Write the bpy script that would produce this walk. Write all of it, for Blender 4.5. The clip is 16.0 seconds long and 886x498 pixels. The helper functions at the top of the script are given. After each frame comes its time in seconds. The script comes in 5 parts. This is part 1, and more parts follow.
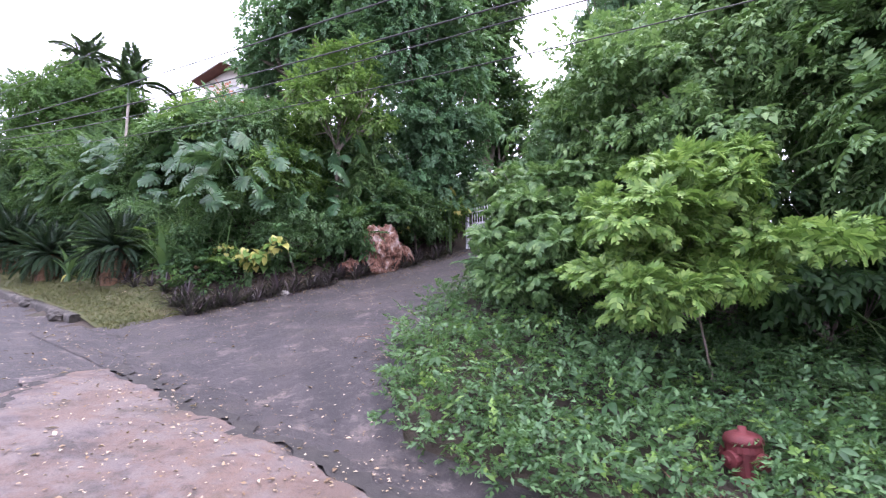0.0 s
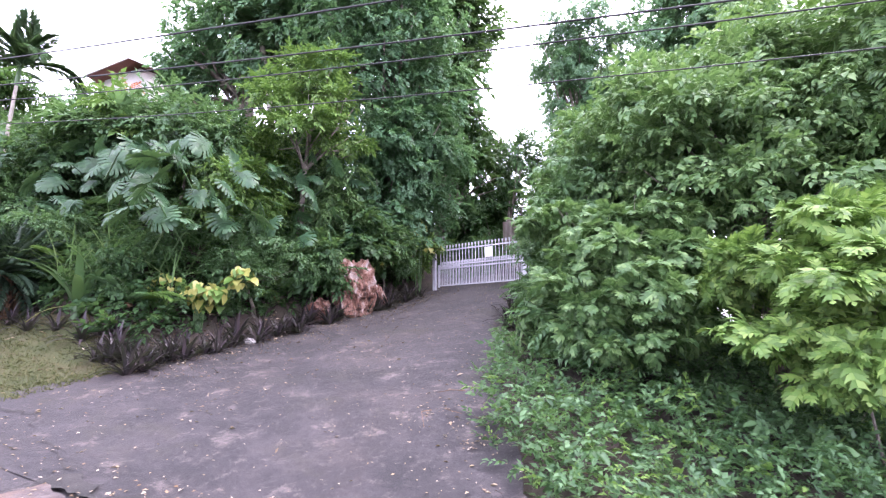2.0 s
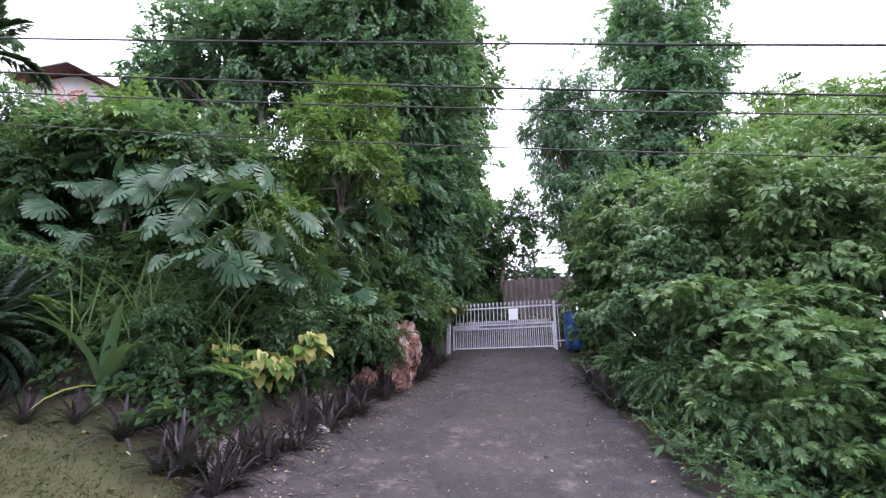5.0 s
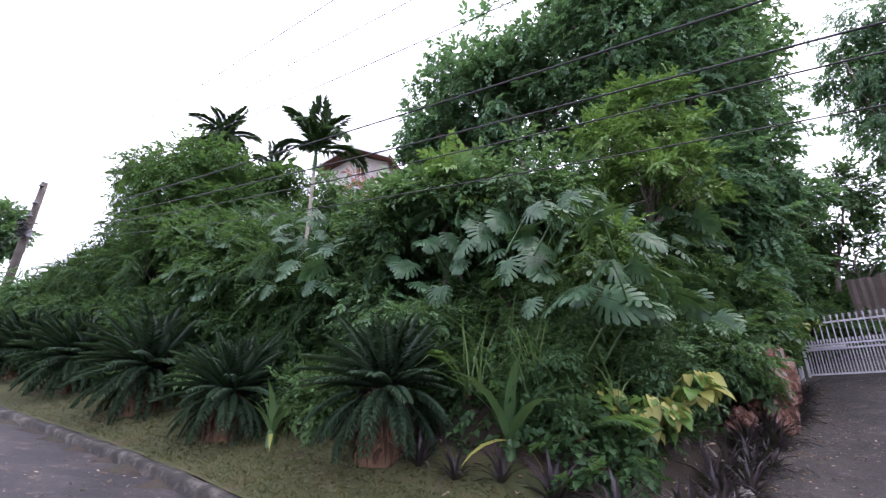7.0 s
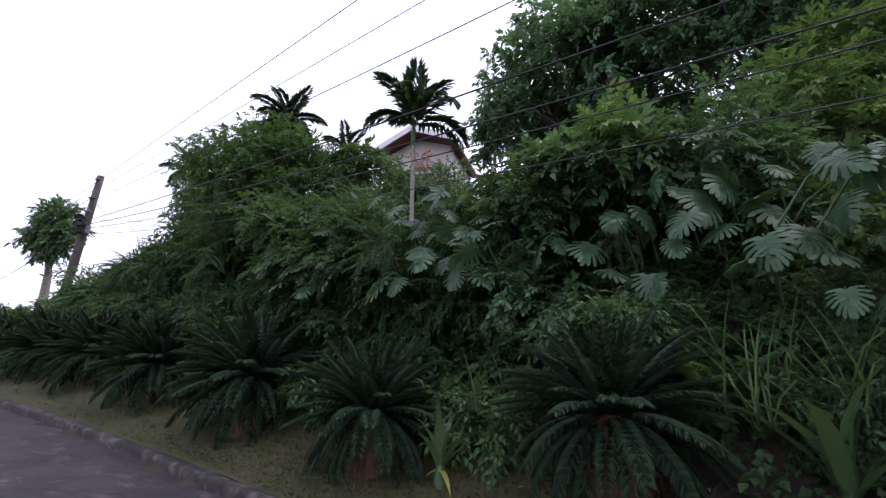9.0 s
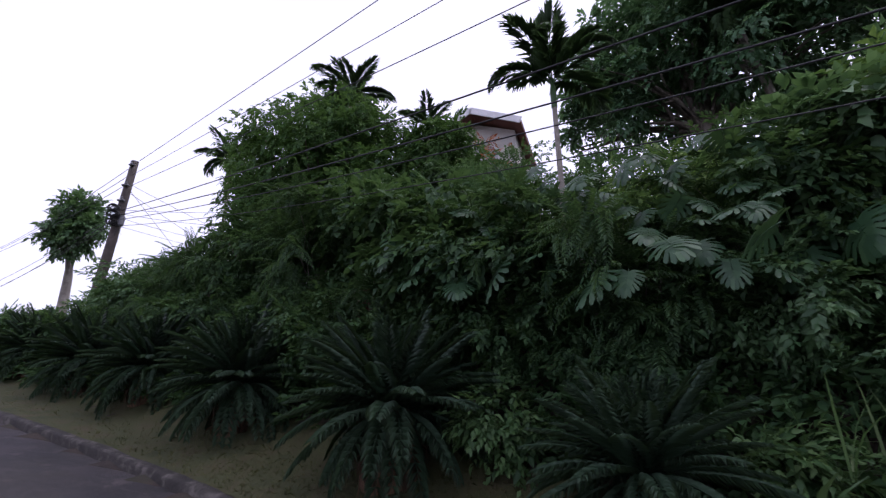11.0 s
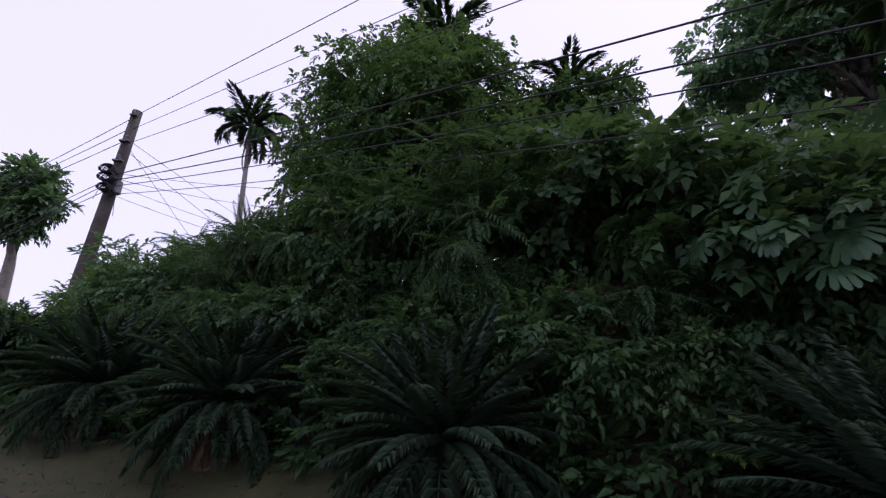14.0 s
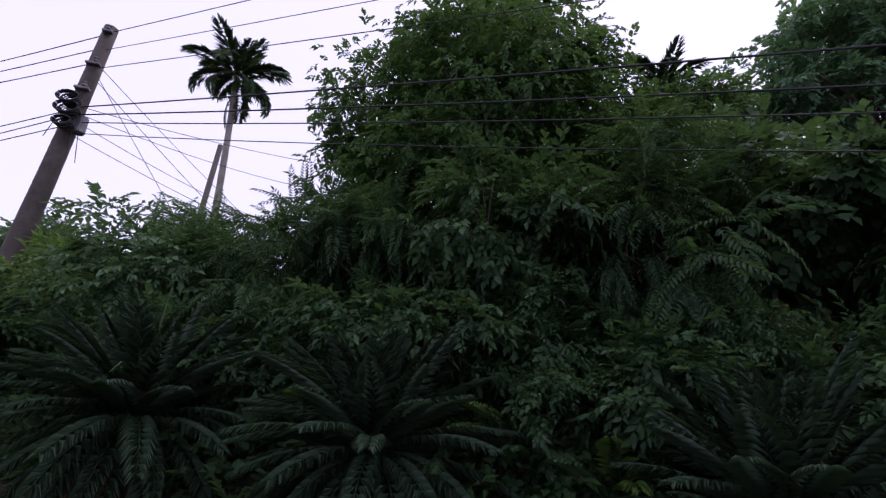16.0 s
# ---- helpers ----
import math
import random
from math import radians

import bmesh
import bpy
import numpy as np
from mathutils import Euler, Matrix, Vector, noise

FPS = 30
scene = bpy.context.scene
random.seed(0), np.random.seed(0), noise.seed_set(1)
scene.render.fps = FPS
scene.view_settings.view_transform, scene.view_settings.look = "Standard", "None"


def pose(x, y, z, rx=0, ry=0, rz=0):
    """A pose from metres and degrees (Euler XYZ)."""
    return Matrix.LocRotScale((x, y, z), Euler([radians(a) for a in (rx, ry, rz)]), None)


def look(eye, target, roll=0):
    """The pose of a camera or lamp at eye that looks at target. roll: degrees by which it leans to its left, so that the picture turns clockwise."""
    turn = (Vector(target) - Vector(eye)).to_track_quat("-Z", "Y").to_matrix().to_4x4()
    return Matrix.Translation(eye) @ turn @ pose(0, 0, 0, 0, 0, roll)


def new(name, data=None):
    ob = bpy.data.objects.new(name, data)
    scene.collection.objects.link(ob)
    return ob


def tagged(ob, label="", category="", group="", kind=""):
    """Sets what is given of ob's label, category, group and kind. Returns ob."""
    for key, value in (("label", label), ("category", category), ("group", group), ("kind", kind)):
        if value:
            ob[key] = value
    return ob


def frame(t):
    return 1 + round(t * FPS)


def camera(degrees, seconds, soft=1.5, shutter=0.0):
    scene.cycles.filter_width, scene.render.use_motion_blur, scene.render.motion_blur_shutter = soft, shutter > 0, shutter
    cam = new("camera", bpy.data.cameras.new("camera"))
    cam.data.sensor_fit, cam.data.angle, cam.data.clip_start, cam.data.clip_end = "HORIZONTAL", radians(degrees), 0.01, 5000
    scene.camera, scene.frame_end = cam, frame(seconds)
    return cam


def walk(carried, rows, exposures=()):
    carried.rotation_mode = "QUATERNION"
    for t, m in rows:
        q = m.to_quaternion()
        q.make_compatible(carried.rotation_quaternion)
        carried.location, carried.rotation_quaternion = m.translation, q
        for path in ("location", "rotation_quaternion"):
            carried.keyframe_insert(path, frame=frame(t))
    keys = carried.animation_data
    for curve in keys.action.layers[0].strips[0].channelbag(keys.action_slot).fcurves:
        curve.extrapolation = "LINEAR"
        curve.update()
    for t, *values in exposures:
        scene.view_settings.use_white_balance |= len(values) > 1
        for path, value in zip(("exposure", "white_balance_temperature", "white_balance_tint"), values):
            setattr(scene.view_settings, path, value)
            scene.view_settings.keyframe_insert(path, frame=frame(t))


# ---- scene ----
cam = camera(87.2, 16.0, soft=1.25, shutter=0.15)
METRES, EYE, TILT, LEAN, TURN = 22.0, 1.45, 7.0, 1.0, 0.0
ROWS = [
    (0.0, 0.0, 0.0, 0.0, 0.0, 0.0, -0.0),
    (0.5, -0.0267, 0.0205, 0.0007, -4.27, 1.3, -0.81),
    (1.0, -0.049, 0.0367, 0.0018, -7.73, 2.45, -1.34),
    (1.5, -0.0714, 0.0548, 0.0023, -10.53, 3.82, -1.82),
    (2.0, -0.0965, 0.0744, 0.0021, -13.05, 4.95, -2.2),
    (2.5, -0.1229, 0.0913, 0.0035, -15.18, 6.28, -2.71),
    (3.0, -0.1463, 0.1094, 0.0055, -17.3, 7.69, -3.03),
    (5.5, -0.2397, 0.1778, 0.0131, -25.47, 11.99, -3.8),
    (6.0, -0.2563, 0.1902, 0.0146, -18.41, 11.27, -2.86),
    (6.5, -0.2729, 0.2016, 0.0165, -8.63, 12.15, -1.53),
    (7.0, -0.2963, 0.2139, 0.0189, 2.42, 13.03, -0.82),
    (7.5, -0.3164, 0.2244, 0.023, 3.96, 13.52, -0.27),
    (8.0, -0.3358, 0.24, 0.0253, 4.56, 13.4, -0.22),
    (8.5, -0.3596, 0.2598, 0.0258, 5.08, 12.82, -0.09),
    (9.0, -0.3901, 0.2785, 0.027, 5.57, 12.15, -0.27),
    (11.5, -0.5361, 0.3745, 0.0378, 5.95, 12.24, -0.38),
    (12.0, -0.5686, 0.3938, 0.0391, 5.23, 13.25, -0.56),
    (12.5, -0.6011, 0.4142, 0.0414, 3.96, 14.38, -0.68),
    (13.0, -0.6292, 0.4323, 0.0425, 2.57, 14.85, -0.95),
    (13.5, -0.6554, 0.4521, 0.044, 0.95, 14.2, -1.08),
    (14.0, -0.6878, 0.4769, 0.0441, -0.88, 13.51, -1.38),
    (14.5, -0.7254, 0.5, 0.0458, -3.15, 13.02, -1.89),
    (15.0, -0.761, 0.518, 0.0516, -6.29, 13.17, -2.46),
    (15.5, -0.7954, 0.5375, 0.0528, -10.06, 13.29, -3.08),
    (16.0, -0.8265, 0.5559, 0.0534, -14.55, 13.87, -3.68),
]
EXPOSURES = [(0.0, 2.58, 6180, 20), (1.5, 2.98, 6180, 22), (3.0, 2.88, 6180, 21), (5.5, 2.03, 6200, 18), (7.5, 1.66, 6220, 16), (9.0, 0.78, 6080, 19), (11.5, 0.33, 5980, 22), (14.0, 0.14, 5960, 26), (16.0, 0.2, 5960, 27)]
walk(cam, [(t, pose(0, 0, EYE, TILT, LEAN, TURN) @ pose(METRES * x, METRES * y, METRES * z, 90 + pitch, roll, yaw)) for t, x, y, z, yaw, pitch, roll in ROWS],
     exposures=EXPOSURES)

# ---- world and light: an overcast tropical afternoon ----
world = bpy.data.worlds.new("overcast_sky")
scene.world = world
world.use_nodes = True
wn, wl = world.node_tree.nodes, world.node_tree.links
wn.clear()
w_out = wn.new("ShaderNodeOutputWorld")
w_bg = wn.new("ShaderNodeBackground")
w_sky = wn.new("ShaderNodeTexSky")
w_sky.sky_type = "NISHITA"
w_sky.sun_disc = False
w_sky.sun_elevation = radians(62)
w_sky.sun_rotation = radians(85)
w_sky.air_density, w_sky.dust_density, w_sky.ozone_density = 1.0, 4.0, 1.0
w_mix = wn.new("ShaderNodeMixRGB")
w_mix.inputs[0].default_value = 0.72
w_mix.inputs[2].default_value = (10.7, 10.4, 12.4, 1)
wl.new(w_sky.outputs[0], w_mix.inputs[1])
wl.new(w_mix.outputs[0], w_bg.inputs[0])
w_bg.inputs[1].default_value = 0.10
wl.new(w_bg.outputs[0], w_out.inputs[0])

sun = new("sun", bpy.data.lights.new("sun", "SUN"))
sun.data.energy, sun.data.angle, sun.data.color = 0.55, radians(50), (1.0, 0.97, 0.92)
sun.matrix_world = look((4.68, 0.41, 8.83), (0, 0, 0))


# ---- plan: s runs up the road, n runs across it towards the bank ----
SX, SY = -0.834, 0.552


def sn(x, y):
    return x * SX + y * SY, x * SY - y * SX


def xy(s, n):
    return s * SX + n * SY, s * SY - n * SX


def kerb_n(s):
    if s < 13:
        return 3.4
    if s < 26:
        return 3.4 - 0.0101 * (s - 13) ** 2
    return 1.69 - 0.263 * (s - 26)


def edge_e(x, y):
    """How far a place lies inside the planted bank, from its foot along the lawn and the drive."""
    s, n = sn(x, y)
    drive = (x + 4.9) * -0.742 + (y - 9.0) * 0.67
    return min(n - (kerb_n(s) + 1.1), drive)


def bank(e):
    pts = ((0, 0), (0.6, 0.25), (1.2, 0.9), (2.0, 1.7), (3.2, 2.3), (5, 2.7), (9, 3.3), (16, 4.4), (40, 7), (400, 8))
    if e <= 0:
        return 0.0
    for (a, p), (b, q) in zip(pts, pts[1:]):
        if e < b:
            return p + (q - p) * (e - a) / (b - a)
    return 8.0


def base_z(x, y):
    s, n = sn(x, y)
    z = 0.137 * max(-60, min(s, 60)) - 0.17
    if n > 3.2:
        m = min(n - 3.2, 13)
        k = min(0.34, max(0.2, 0.2 + 0.033 * (7.5 - s)))
        if s < 3.3:
            k = max(0.2, 0.34 - 0.05 * (3.3 - s))
        z += m * (k + 0.004 * min(1, max(0, (s - 4) / 3)) * m)
    if n < -4:
        z -= 0.10 * min(-4 - n, 20)
    return z


def lawn_lift(x, y):
    s, n = sn(x, y)
    if s < 9.5 or n < kerb_n(s):
        return 0.0
    return min(1.0, (s - 9.5) / 1.0) * (0.12 + 0.10 * min(2.0, n - kerb_n(s)))


def ground_z(x, y):
    s, n = sn(x, y)
    e = edge_e(x, y)
    lump = 0.0
    if e > 0.3:
        lump = 0.35 * min(1, e - 0.3) * noise.noise(Vector((x * 0.7, y * 0.7, 3)))
    return base_z(x, y) + lawn_lift(x, y) + bank(e) * (1 - 0.55 * min(1, max(0, (s - 20) / 7)) - 0.3 * min(1, max(0, (s - 28) / 6))) + lump


# ---- materials ----
def nodes_of(name):
    m = bpy.data.materials.new(name)
    m.use_nodes = True
    t = m.node_tree
    return m, t.nodes, t.links, t.nodes["Principled BSDF"]


def tex_noise(n, l, scale, detail=6, rough=0.6, coord=None):
    t = n.new("ShaderNodeTexNoise")
    t.inputs["Scale"].default_value, t.inputs["Detail"].default_value, t.inputs["Roughness"].default_value = scale, detail, rough
    if coord is None:
        coord = n.new("ShaderNodeTexCoord").outputs["Object"]
    l.new(coord, t.inputs["Vector"])
    return t


def ramp(n, l, src, stops):
    r = n.new("ShaderNodeValToRGB")
    while len(r.color_ramp.elements) < len(stops):
        r.color_ramp.elements.new(0.5)
    for e, (p, c) in zip(r.color_ramp.elements, stops):
        e.position, e.color = p, (*c, 1)
    l.new(src, r.inputs[0])
    return r.outputs[0]


def bump(n, l, b, src, strength=0.4, dist=0.02):
    k = n.new("ShaderNodeBump")
    k.inputs["Strength"].default_value, k.inputs["Distance"].default_value = strength, dist
    l.new(src, k.inputs["Height"])
    l.new(k.outputs[0], b.inputs["Normal"])


def mixed(n, l, fac, a, b, mode="MIX"):
    m = n.new("ShaderNodeMixRGB")
    m.blend_type = mode
    for k, v in ((0, fac), (1, a), (2, b)):
        if isinstance(v, (int, float)):
            m.inputs[k].default_value = v
        elif isinstance(v, tuple):
            m.inputs[k].default_value = (*v, 1)
        else:
            l.new(v, m.inputs[k])
    return m.outputs[0]


def surface(name, stops, scale=3.0, rough=0.85, fine=40.0, relief=0.5, dist=0.01, metal=0.0):
    """Two scales of noise: broad stains choose the colour, fine grain breaks it up and gives relief."""
    m, n, l, b = nodes_of(name)
    co = n.new("ShaderNodeTexCoord").outputs["Object"]
    big = tex_noise(n, l, scale, 6, 0.62, co)
    small = tex_noise(n, l, fine, 4, 0.7, co)
    col = ramp(n, l, big.outputs[0], stops)
    col = mixed(n, l, 0.35, col, ramp(n, l, small.outputs[0], ((0.3, (0.35, 0.35, 0.35)), (0.7, (1, 1, 1)))), "MULTIPLY")
    l.new(col, b.inputs["Base Color"])
    b.inputs["Roughness"].default_value, b.inputs["Metallic"].default_value = rough, metal
    bump(n, l, b, small.outputs[0], relief, dist)
    return m


def leaf_mat(name, dark, mid, light, rough=0.42, glow=0.42, sheen=0.38):
    """Leaves: each leaf takes its own green, a little light passes through it."""
    m, n, l, b = nodes_of(name)
    geo = n.new("ShaderNodeNewGeometry")
    info = n.new("ShaderNodeObjectInfo")
    add = n.new("ShaderNodeMath")
    add.operation = "MULTIPLY_ADD"
    l.new(geo.outputs["Random Per Island"], add.inputs[0])
    add.inputs[1].default_value = 0.8
    rnd = n.new("ShaderNodeMath")
    rnd.operation = "MULTIPLY"
    l.new(info.outputs["Random"], rnd.inputs[0])
    rnd.inputs[1].default_value = 0.2
    l.new(rnd.outputs[0], add.inputs[2])
    col = ramp(n, l, add.outputs[0], ((0.0, dark), (0.55, mid), (0.97, light)))
    co = n.new("ShaderNodeTexCoord").outputs["Object"]
    patch = tex_noise(n, l, 1.3, 3, 0.5, co)
    col = mixed(n, l, 0.5, col, ramp(n, l, patch.outputs[0], ((0.35, (0.62, 0.68, 0.72)), (0.6, (1.0, 1.0, 1.0)))), "MULTIPLY")
    l.new(col, b.inputs["Base Color"])
    b.inputs["Roughness"].default_value = rough
    b.inputs["Specular IOR Level"].default_value = sheen
    grain = tex_noise(n, l, 60, 3, 0.6, co)
    bump(n, l, b, grain.outputs[0], 0.25, 0.004)
    tr = n.new("ShaderNodeBsdfTranslucent")
    l.new(mixed(n, l, 0.5, col, (0.13, 0.22, 0.04)), tr.inputs[0])
    sh = n.new("ShaderNodeMixShader")
    sh.inputs[0].default_value = glow
    l.new(b.outputs[0], sh.inputs[1])
    l.new(tr.outputs[0], sh.inputs[2])
    l.new(sh.outputs[0], n["Material Output"].inputs[0])
    return m


M = {}
# soil colour includes the shade of the hollows under the planting
M["soil"] = surface("soil_and_litter", ((0.3, (0.02, 0.014, 0.01)), (0.5, (0.045, 0.032, 0.023)), (0.7, (0.032, 0.034, 0.016))), 1.6, 0.95, 30, 0.9, 0.03)


def paving(name, base, blotch, dust, moss, rough=0.75):
    """Worn paving: broad stains, sharp-edged worn blotches, dusty streaks, moss, and grit."""
    m, n, l, b = nodes_of(name)
    co = n.new("ShaderNodeTexCoord").outputs["Object"]
    broad = tex_noise(n, l, 0.7, 6, 0.6, co)
    worn = tex_noise(n, l, 1.5, 10, 0.7, co)
    dusty = tex_noise(n, l, 3.2, 10, 0.78, co)
    green = tex_noise(n, l, 1.1, 8, 0.7, n.new("ShaderNodeTexCoord").outputs["Generated"])
    green.inputs["Scale"].default_value = 9
    grit = tex_noise(n, l, 110, 3, 0.8, co)
    col = ramp(n, l, broad.outputs[0], ((0.3, base), (0.7, tuple(c * 1.45 for c in base))))
    col = mixed(n, l, ramp(n, l, worn.outputs[0], ((0.48, (0, 0, 0)), (0.55, (0.9, 0.9, 0.9)))), col, blotch)
    col = mixed(n, l, ramp(n, l, dusty.outputs[0], ((0.54, (0, 0, 0)), (0.64, (0.8, 0.8, 0.8)))), col, dust)
    col = mixed(n, l, ramp(n, l, green.outputs[0], ((0.54, (0, 0, 0)), (0.66, (0.65, 0.65, 0.65)))), col, moss)
    patch = tex_noise(n, l, 0.9, 8, 0.75, co)
    col = mixed(n, l, 0.8, col, ramp(n, l, patch.outputs[0], ((0.42, (0.38, 0.36, 0.38)), (0.5, (0.95, 0.93, 0.9)), (0.6, (1, 0.93, 0.82)))), "MULTIPLY")
    crumb = tex_noise(n, l, 17, 6, 0.75, co)
    col = mixed(n, l, ramp(n, l, crumb.outputs[0], ((0.57, (0, 0, 0)), (0.63, (0.6, 0.6, 0.6)))), col, tuple(0.35 * c + 0.65 * d for c, d in zip(dust, blotch)))
    col = mixed(n, l, ramp(n, l, crumb.outputs[0], ((0.36, (0.75, 0.75, 0.75)), (0.43, (0, 0, 0)))), col, tuple(c * 0.4 for c in base))
    col = mixed(n, l, 0.65, col, ramp(n, l, grit.outputs[0], ((0.38, (0.3, 0.3, 0.3)), (0.5, (0.95, 0.95, 0.95)), (0.68, (1, 1, 1)))), "MULTIPLY")
    l.new(col, b.inputs["Base Color"])
    b.inputs["Roughness"].default_value = rough
    mixh = mixed(n, l, 0.4, worn.outputs[0], grit.outputs[0])
    bump(n, l, b, mixh, 0.8, 0.02)
    return m


M["asphalt"] = paving("worn_asphalt", (0.0185, 0.0153, 0.0177), (0.037, 0.031, 0.034), (0.132, 0.109, 0.102), (0.029, 0.026, 0.017))
M["concrete"] = paving("pinkish_worn_concrete", (0.085, 0.058, 0.05), (0.118, 0.098, 0.098), (0.034, 0.029, 0.027), (0.054, 0.042, 0.026))
M["kerb"] = surface("mossy_kerb_concrete", ((0.35, (0.014, 0.012, 0.01)), (0.52, (0.035, 0.03, 0.025)), (0.68, (0.12, 0.108, 0.094))), 5, 0.9, 60, 0.9, 0.015)
M["lawn"] = surface("short_mossy_grass", ((0.3, (0.039, 0.05, 0.013)), (0.5, (0.062, 0.068, 0.019)), (0.72, (0.08, 0.062, 0.029))), 2.4, 0.95, 150, 0.9, 0.02)
M["bark"] = surface("grey_brown_bark", ((0.3, (0.08, 0.065, 0.05)), (0.6, (0.2, 0.175, 0.145)), (0.8, (0.28, 0.26, 0.22))), 6, 0.9, 60, 0.9, 0.02)
M["palmbark"] = surface("pale_ringed_palm_bark", ((0.3, (0.2, 0.18, 0.15)), (0.7, (0.36, 0.33, 0.28))), 5, 0.85, 60, 0.6, 0.01)
M["rock"] = surface("red_and_white_limestone", ((0.3, (0.03, 0.022, 0.02)), (0.44, (0.17, 0.075, 0.05)), (0.53, (0.3, 0.17, 0.13)), (0.66, (0.5, 0.44, 0.42))), 3.6, 0.9, 22, 1.0, 0.06)
M["stone"] = surface("grey_limestone", ((0.3, (0.12, 0.11, 0.1)), (0.55, (0.3, 0.28, 0.26)), (0.75, (0.5, 0.48, 0.46))), 4, 0.9, 40, 0.9, 0.02)
M["white_iron"] = surface("white_painted_iron", ((0.3, (0.36, 0.36, 0.39)), (0.7, (0.6, 0.6, 0.63))), 5, 0.45, 80, 0.2, 0.003)
M["fibreglass"] = surface("brown_sheet_wall", ((0.3, (0.2, 0.16, 0.14)), (0.7, (0.32, 0.27, 0.24))), 2, 0.7, 30, 0.3, 0.01)
M["blue"] = surface("blue_plastic", ((0.3, (0.01, 0.07, 0.2)), (0.7, (0.015, 0.11, 0.3))), 4, 0.4, 50, 0.1, 0.002)
M["red"] = surface("faded_red_paint", ((0.3, (0.07, 0.01, 0.012)), (0.6, (0.125, 0.017, 0.02)), (0.8, (0.1, 0.028, 0.026))), 6, 0.7, 60, 0.5, 0.005)
M["pole"] = surface("creosoted_pole_wood", ((0.3, (0.05, 0.04, 0.035)), (0.7, (0.13, 0.11, 0.095))), 3, 0.85, 50, 0.8, 0.01)
M["cable"] = surface("black_cable", ((0.3, (0.015, 0.015, 0.016)), (0.7, (0.03, 0.03, 0.032))), 3, 0.6, 50, 0.1, 0.001)
M["metal"] = surface("grey_galvanised_metal", ((0.3, (0.12, 0.12, 0.13)), (0.7, (0.25, 0.25, 0.26))), 5, 0.5, 50, 0.2, 0.003, 0.6)
M["wall"] = surface("cream_render", ((0.3, (0.5, 0.48, 0.44)), (0.7, (0.66, 0.64, 0.6))), 2, 0.9, 60, 0.2, 0.004)
M["roof"] = surface("red_brown_roof_sheet", ((0.3, (0.16, 0.06, 0.045)), (0.7, (0.25, 0.1, 0.08))), 3, 0.7, 60, 0.3, 0.01)
M["white"] = surface("white_paint", ((0.3, (0.68, 0.68, 0.68)), (0.7, (0.82, 0.82, 0.82))), 3, 0.5, 60, 0.1, 0.002)
M["dead"] = surface("dry_brown_fibre", ((0.3, (0.10, 0.055, 0.03)), (0.6, (0.2, 0.12, 0.07)), (0.8, (0.3, 0.2, 0.13))), 6, 0.95, 50, 0.9, 0.02)
M["deadgrey"] = surface("dry_grey_frond", ((0.3, (0.2, 0.17, 0.14)), (0.7, (0.36, 0.32, 0.27))), 6, 0.9, 50, 0.4, 0.004)
M["litter"] = leaf_mat("fallen_leaf", (0.12, 0.065, 0.035), (0.3, 0.22, 0.14), (0.52, 0.44, 0.34), 0.85, 0.1)
M["g_mid"] = leaf_mat("mid_green_leaf", (0.034, 0.08, 0.034), (0.08, 0.165, 0.068), (0.16, 0.28, 0.12))
M["g_dark"] = leaf_mat("dark_green_leaf", (0.02, 0.052, 0.022), (0.045, 0.1, 0.038), (0.085, 0.165, 0.06), 0.5, 0.42, 0.25)
# bluish leaf, its colour lifted paler to include the haze over tall trees
M["g_blue"] = leaf_mat("bluish_hazed_leaf", (0.05, 0.12, 0.06), (0.105, 0.22, 0.11), (0.19, 0.33, 0.17), 0.42, 0.5)
M["g_bright"] = leaf_mat("bright_green_leaf", (0.045, 0.1, 0.036), (0.1, 0.19, 0.068), (0.19, 0.3, 0.11), 0.45, 0.4, 0.3)
M["g_lime"] = leaf_mat("yellow_green_leaf", (0.055, 0.12, 0.03), (0.13, 0.235, 0.052), (0.25, 0.37, 0.095), 0.45, 0.4, 0.3)
M["g_mango"] = leaf_mat("deep_green_evergreen_leaf", (0.03, 0.078, 0.022), (0.068, 0.15, 0.04), (0.13, 0.235, 0.065), 0.55, 0.45, 0.2)
M["g_yellow"] = leaf_mat("golden_yellow_leaf", (0.15, 0.16, 0.04), (0.3, 0.3, 0.075), (0.5, 0.47, 0.16), 0.4, 0.3)
M["g_monstera"] = leaf_mat("waxy_split_leaf", (0.02, 0.056, 0.025), (0.037, 0.092, 0.04), (0.07, 0.14, 0.06), 0.45, 0.22, 0.38)
M["g_cycad"] = leaf_mat("dark_cycad_leaflet", (0.014, 0.032, 0.018), (0.027, 0.056, 0.03), (0.05, 0.09, 0.046), 0.55, 0.15, 0.25)
M["g_palm"] = leaf_mat("palm_leaflet", (0.04, 0.08, 0.036), (0.08, 0.15, 0.065), (0.15, 0.22, 0.1), 0.42, 0.5)
M["purple"] = leaf_mat("purple_black_blade", (0.012, 0.009, 0.013), (0.032, 0.021, 0.029), (0.075, 0.052, 0.06), 0.45, 0.1)
M["strap"] = leaf_mat("green_strap_leaf", (0.035, 0.075, 0.03), (0.07, 0.135, 0.05), (0.15, 0.21, 0.08), 0.4, 0.2)
M["g_cane"] = leaf_mat("cane_grass_blade", (0.05, 0.1, 0.03), (0.1, 0.18, 0.06), (0.24, 0.3, 0.14), 0.5, 0.3)
M["g_verge"] = leaf_mat("verge_grass_blade", (0.045, 0.06, 0.016), (0.085, 0.092, 0.028), (0.14, 0.115, 0.05), 0.7, 0.2)
M["g_red"] = leaf_mat("red_flower", (0.3, 0.05, 0.02), (0.5, 0.1, 0.04), (0.6, 0.25, 0.1), 0.5, 0.2)


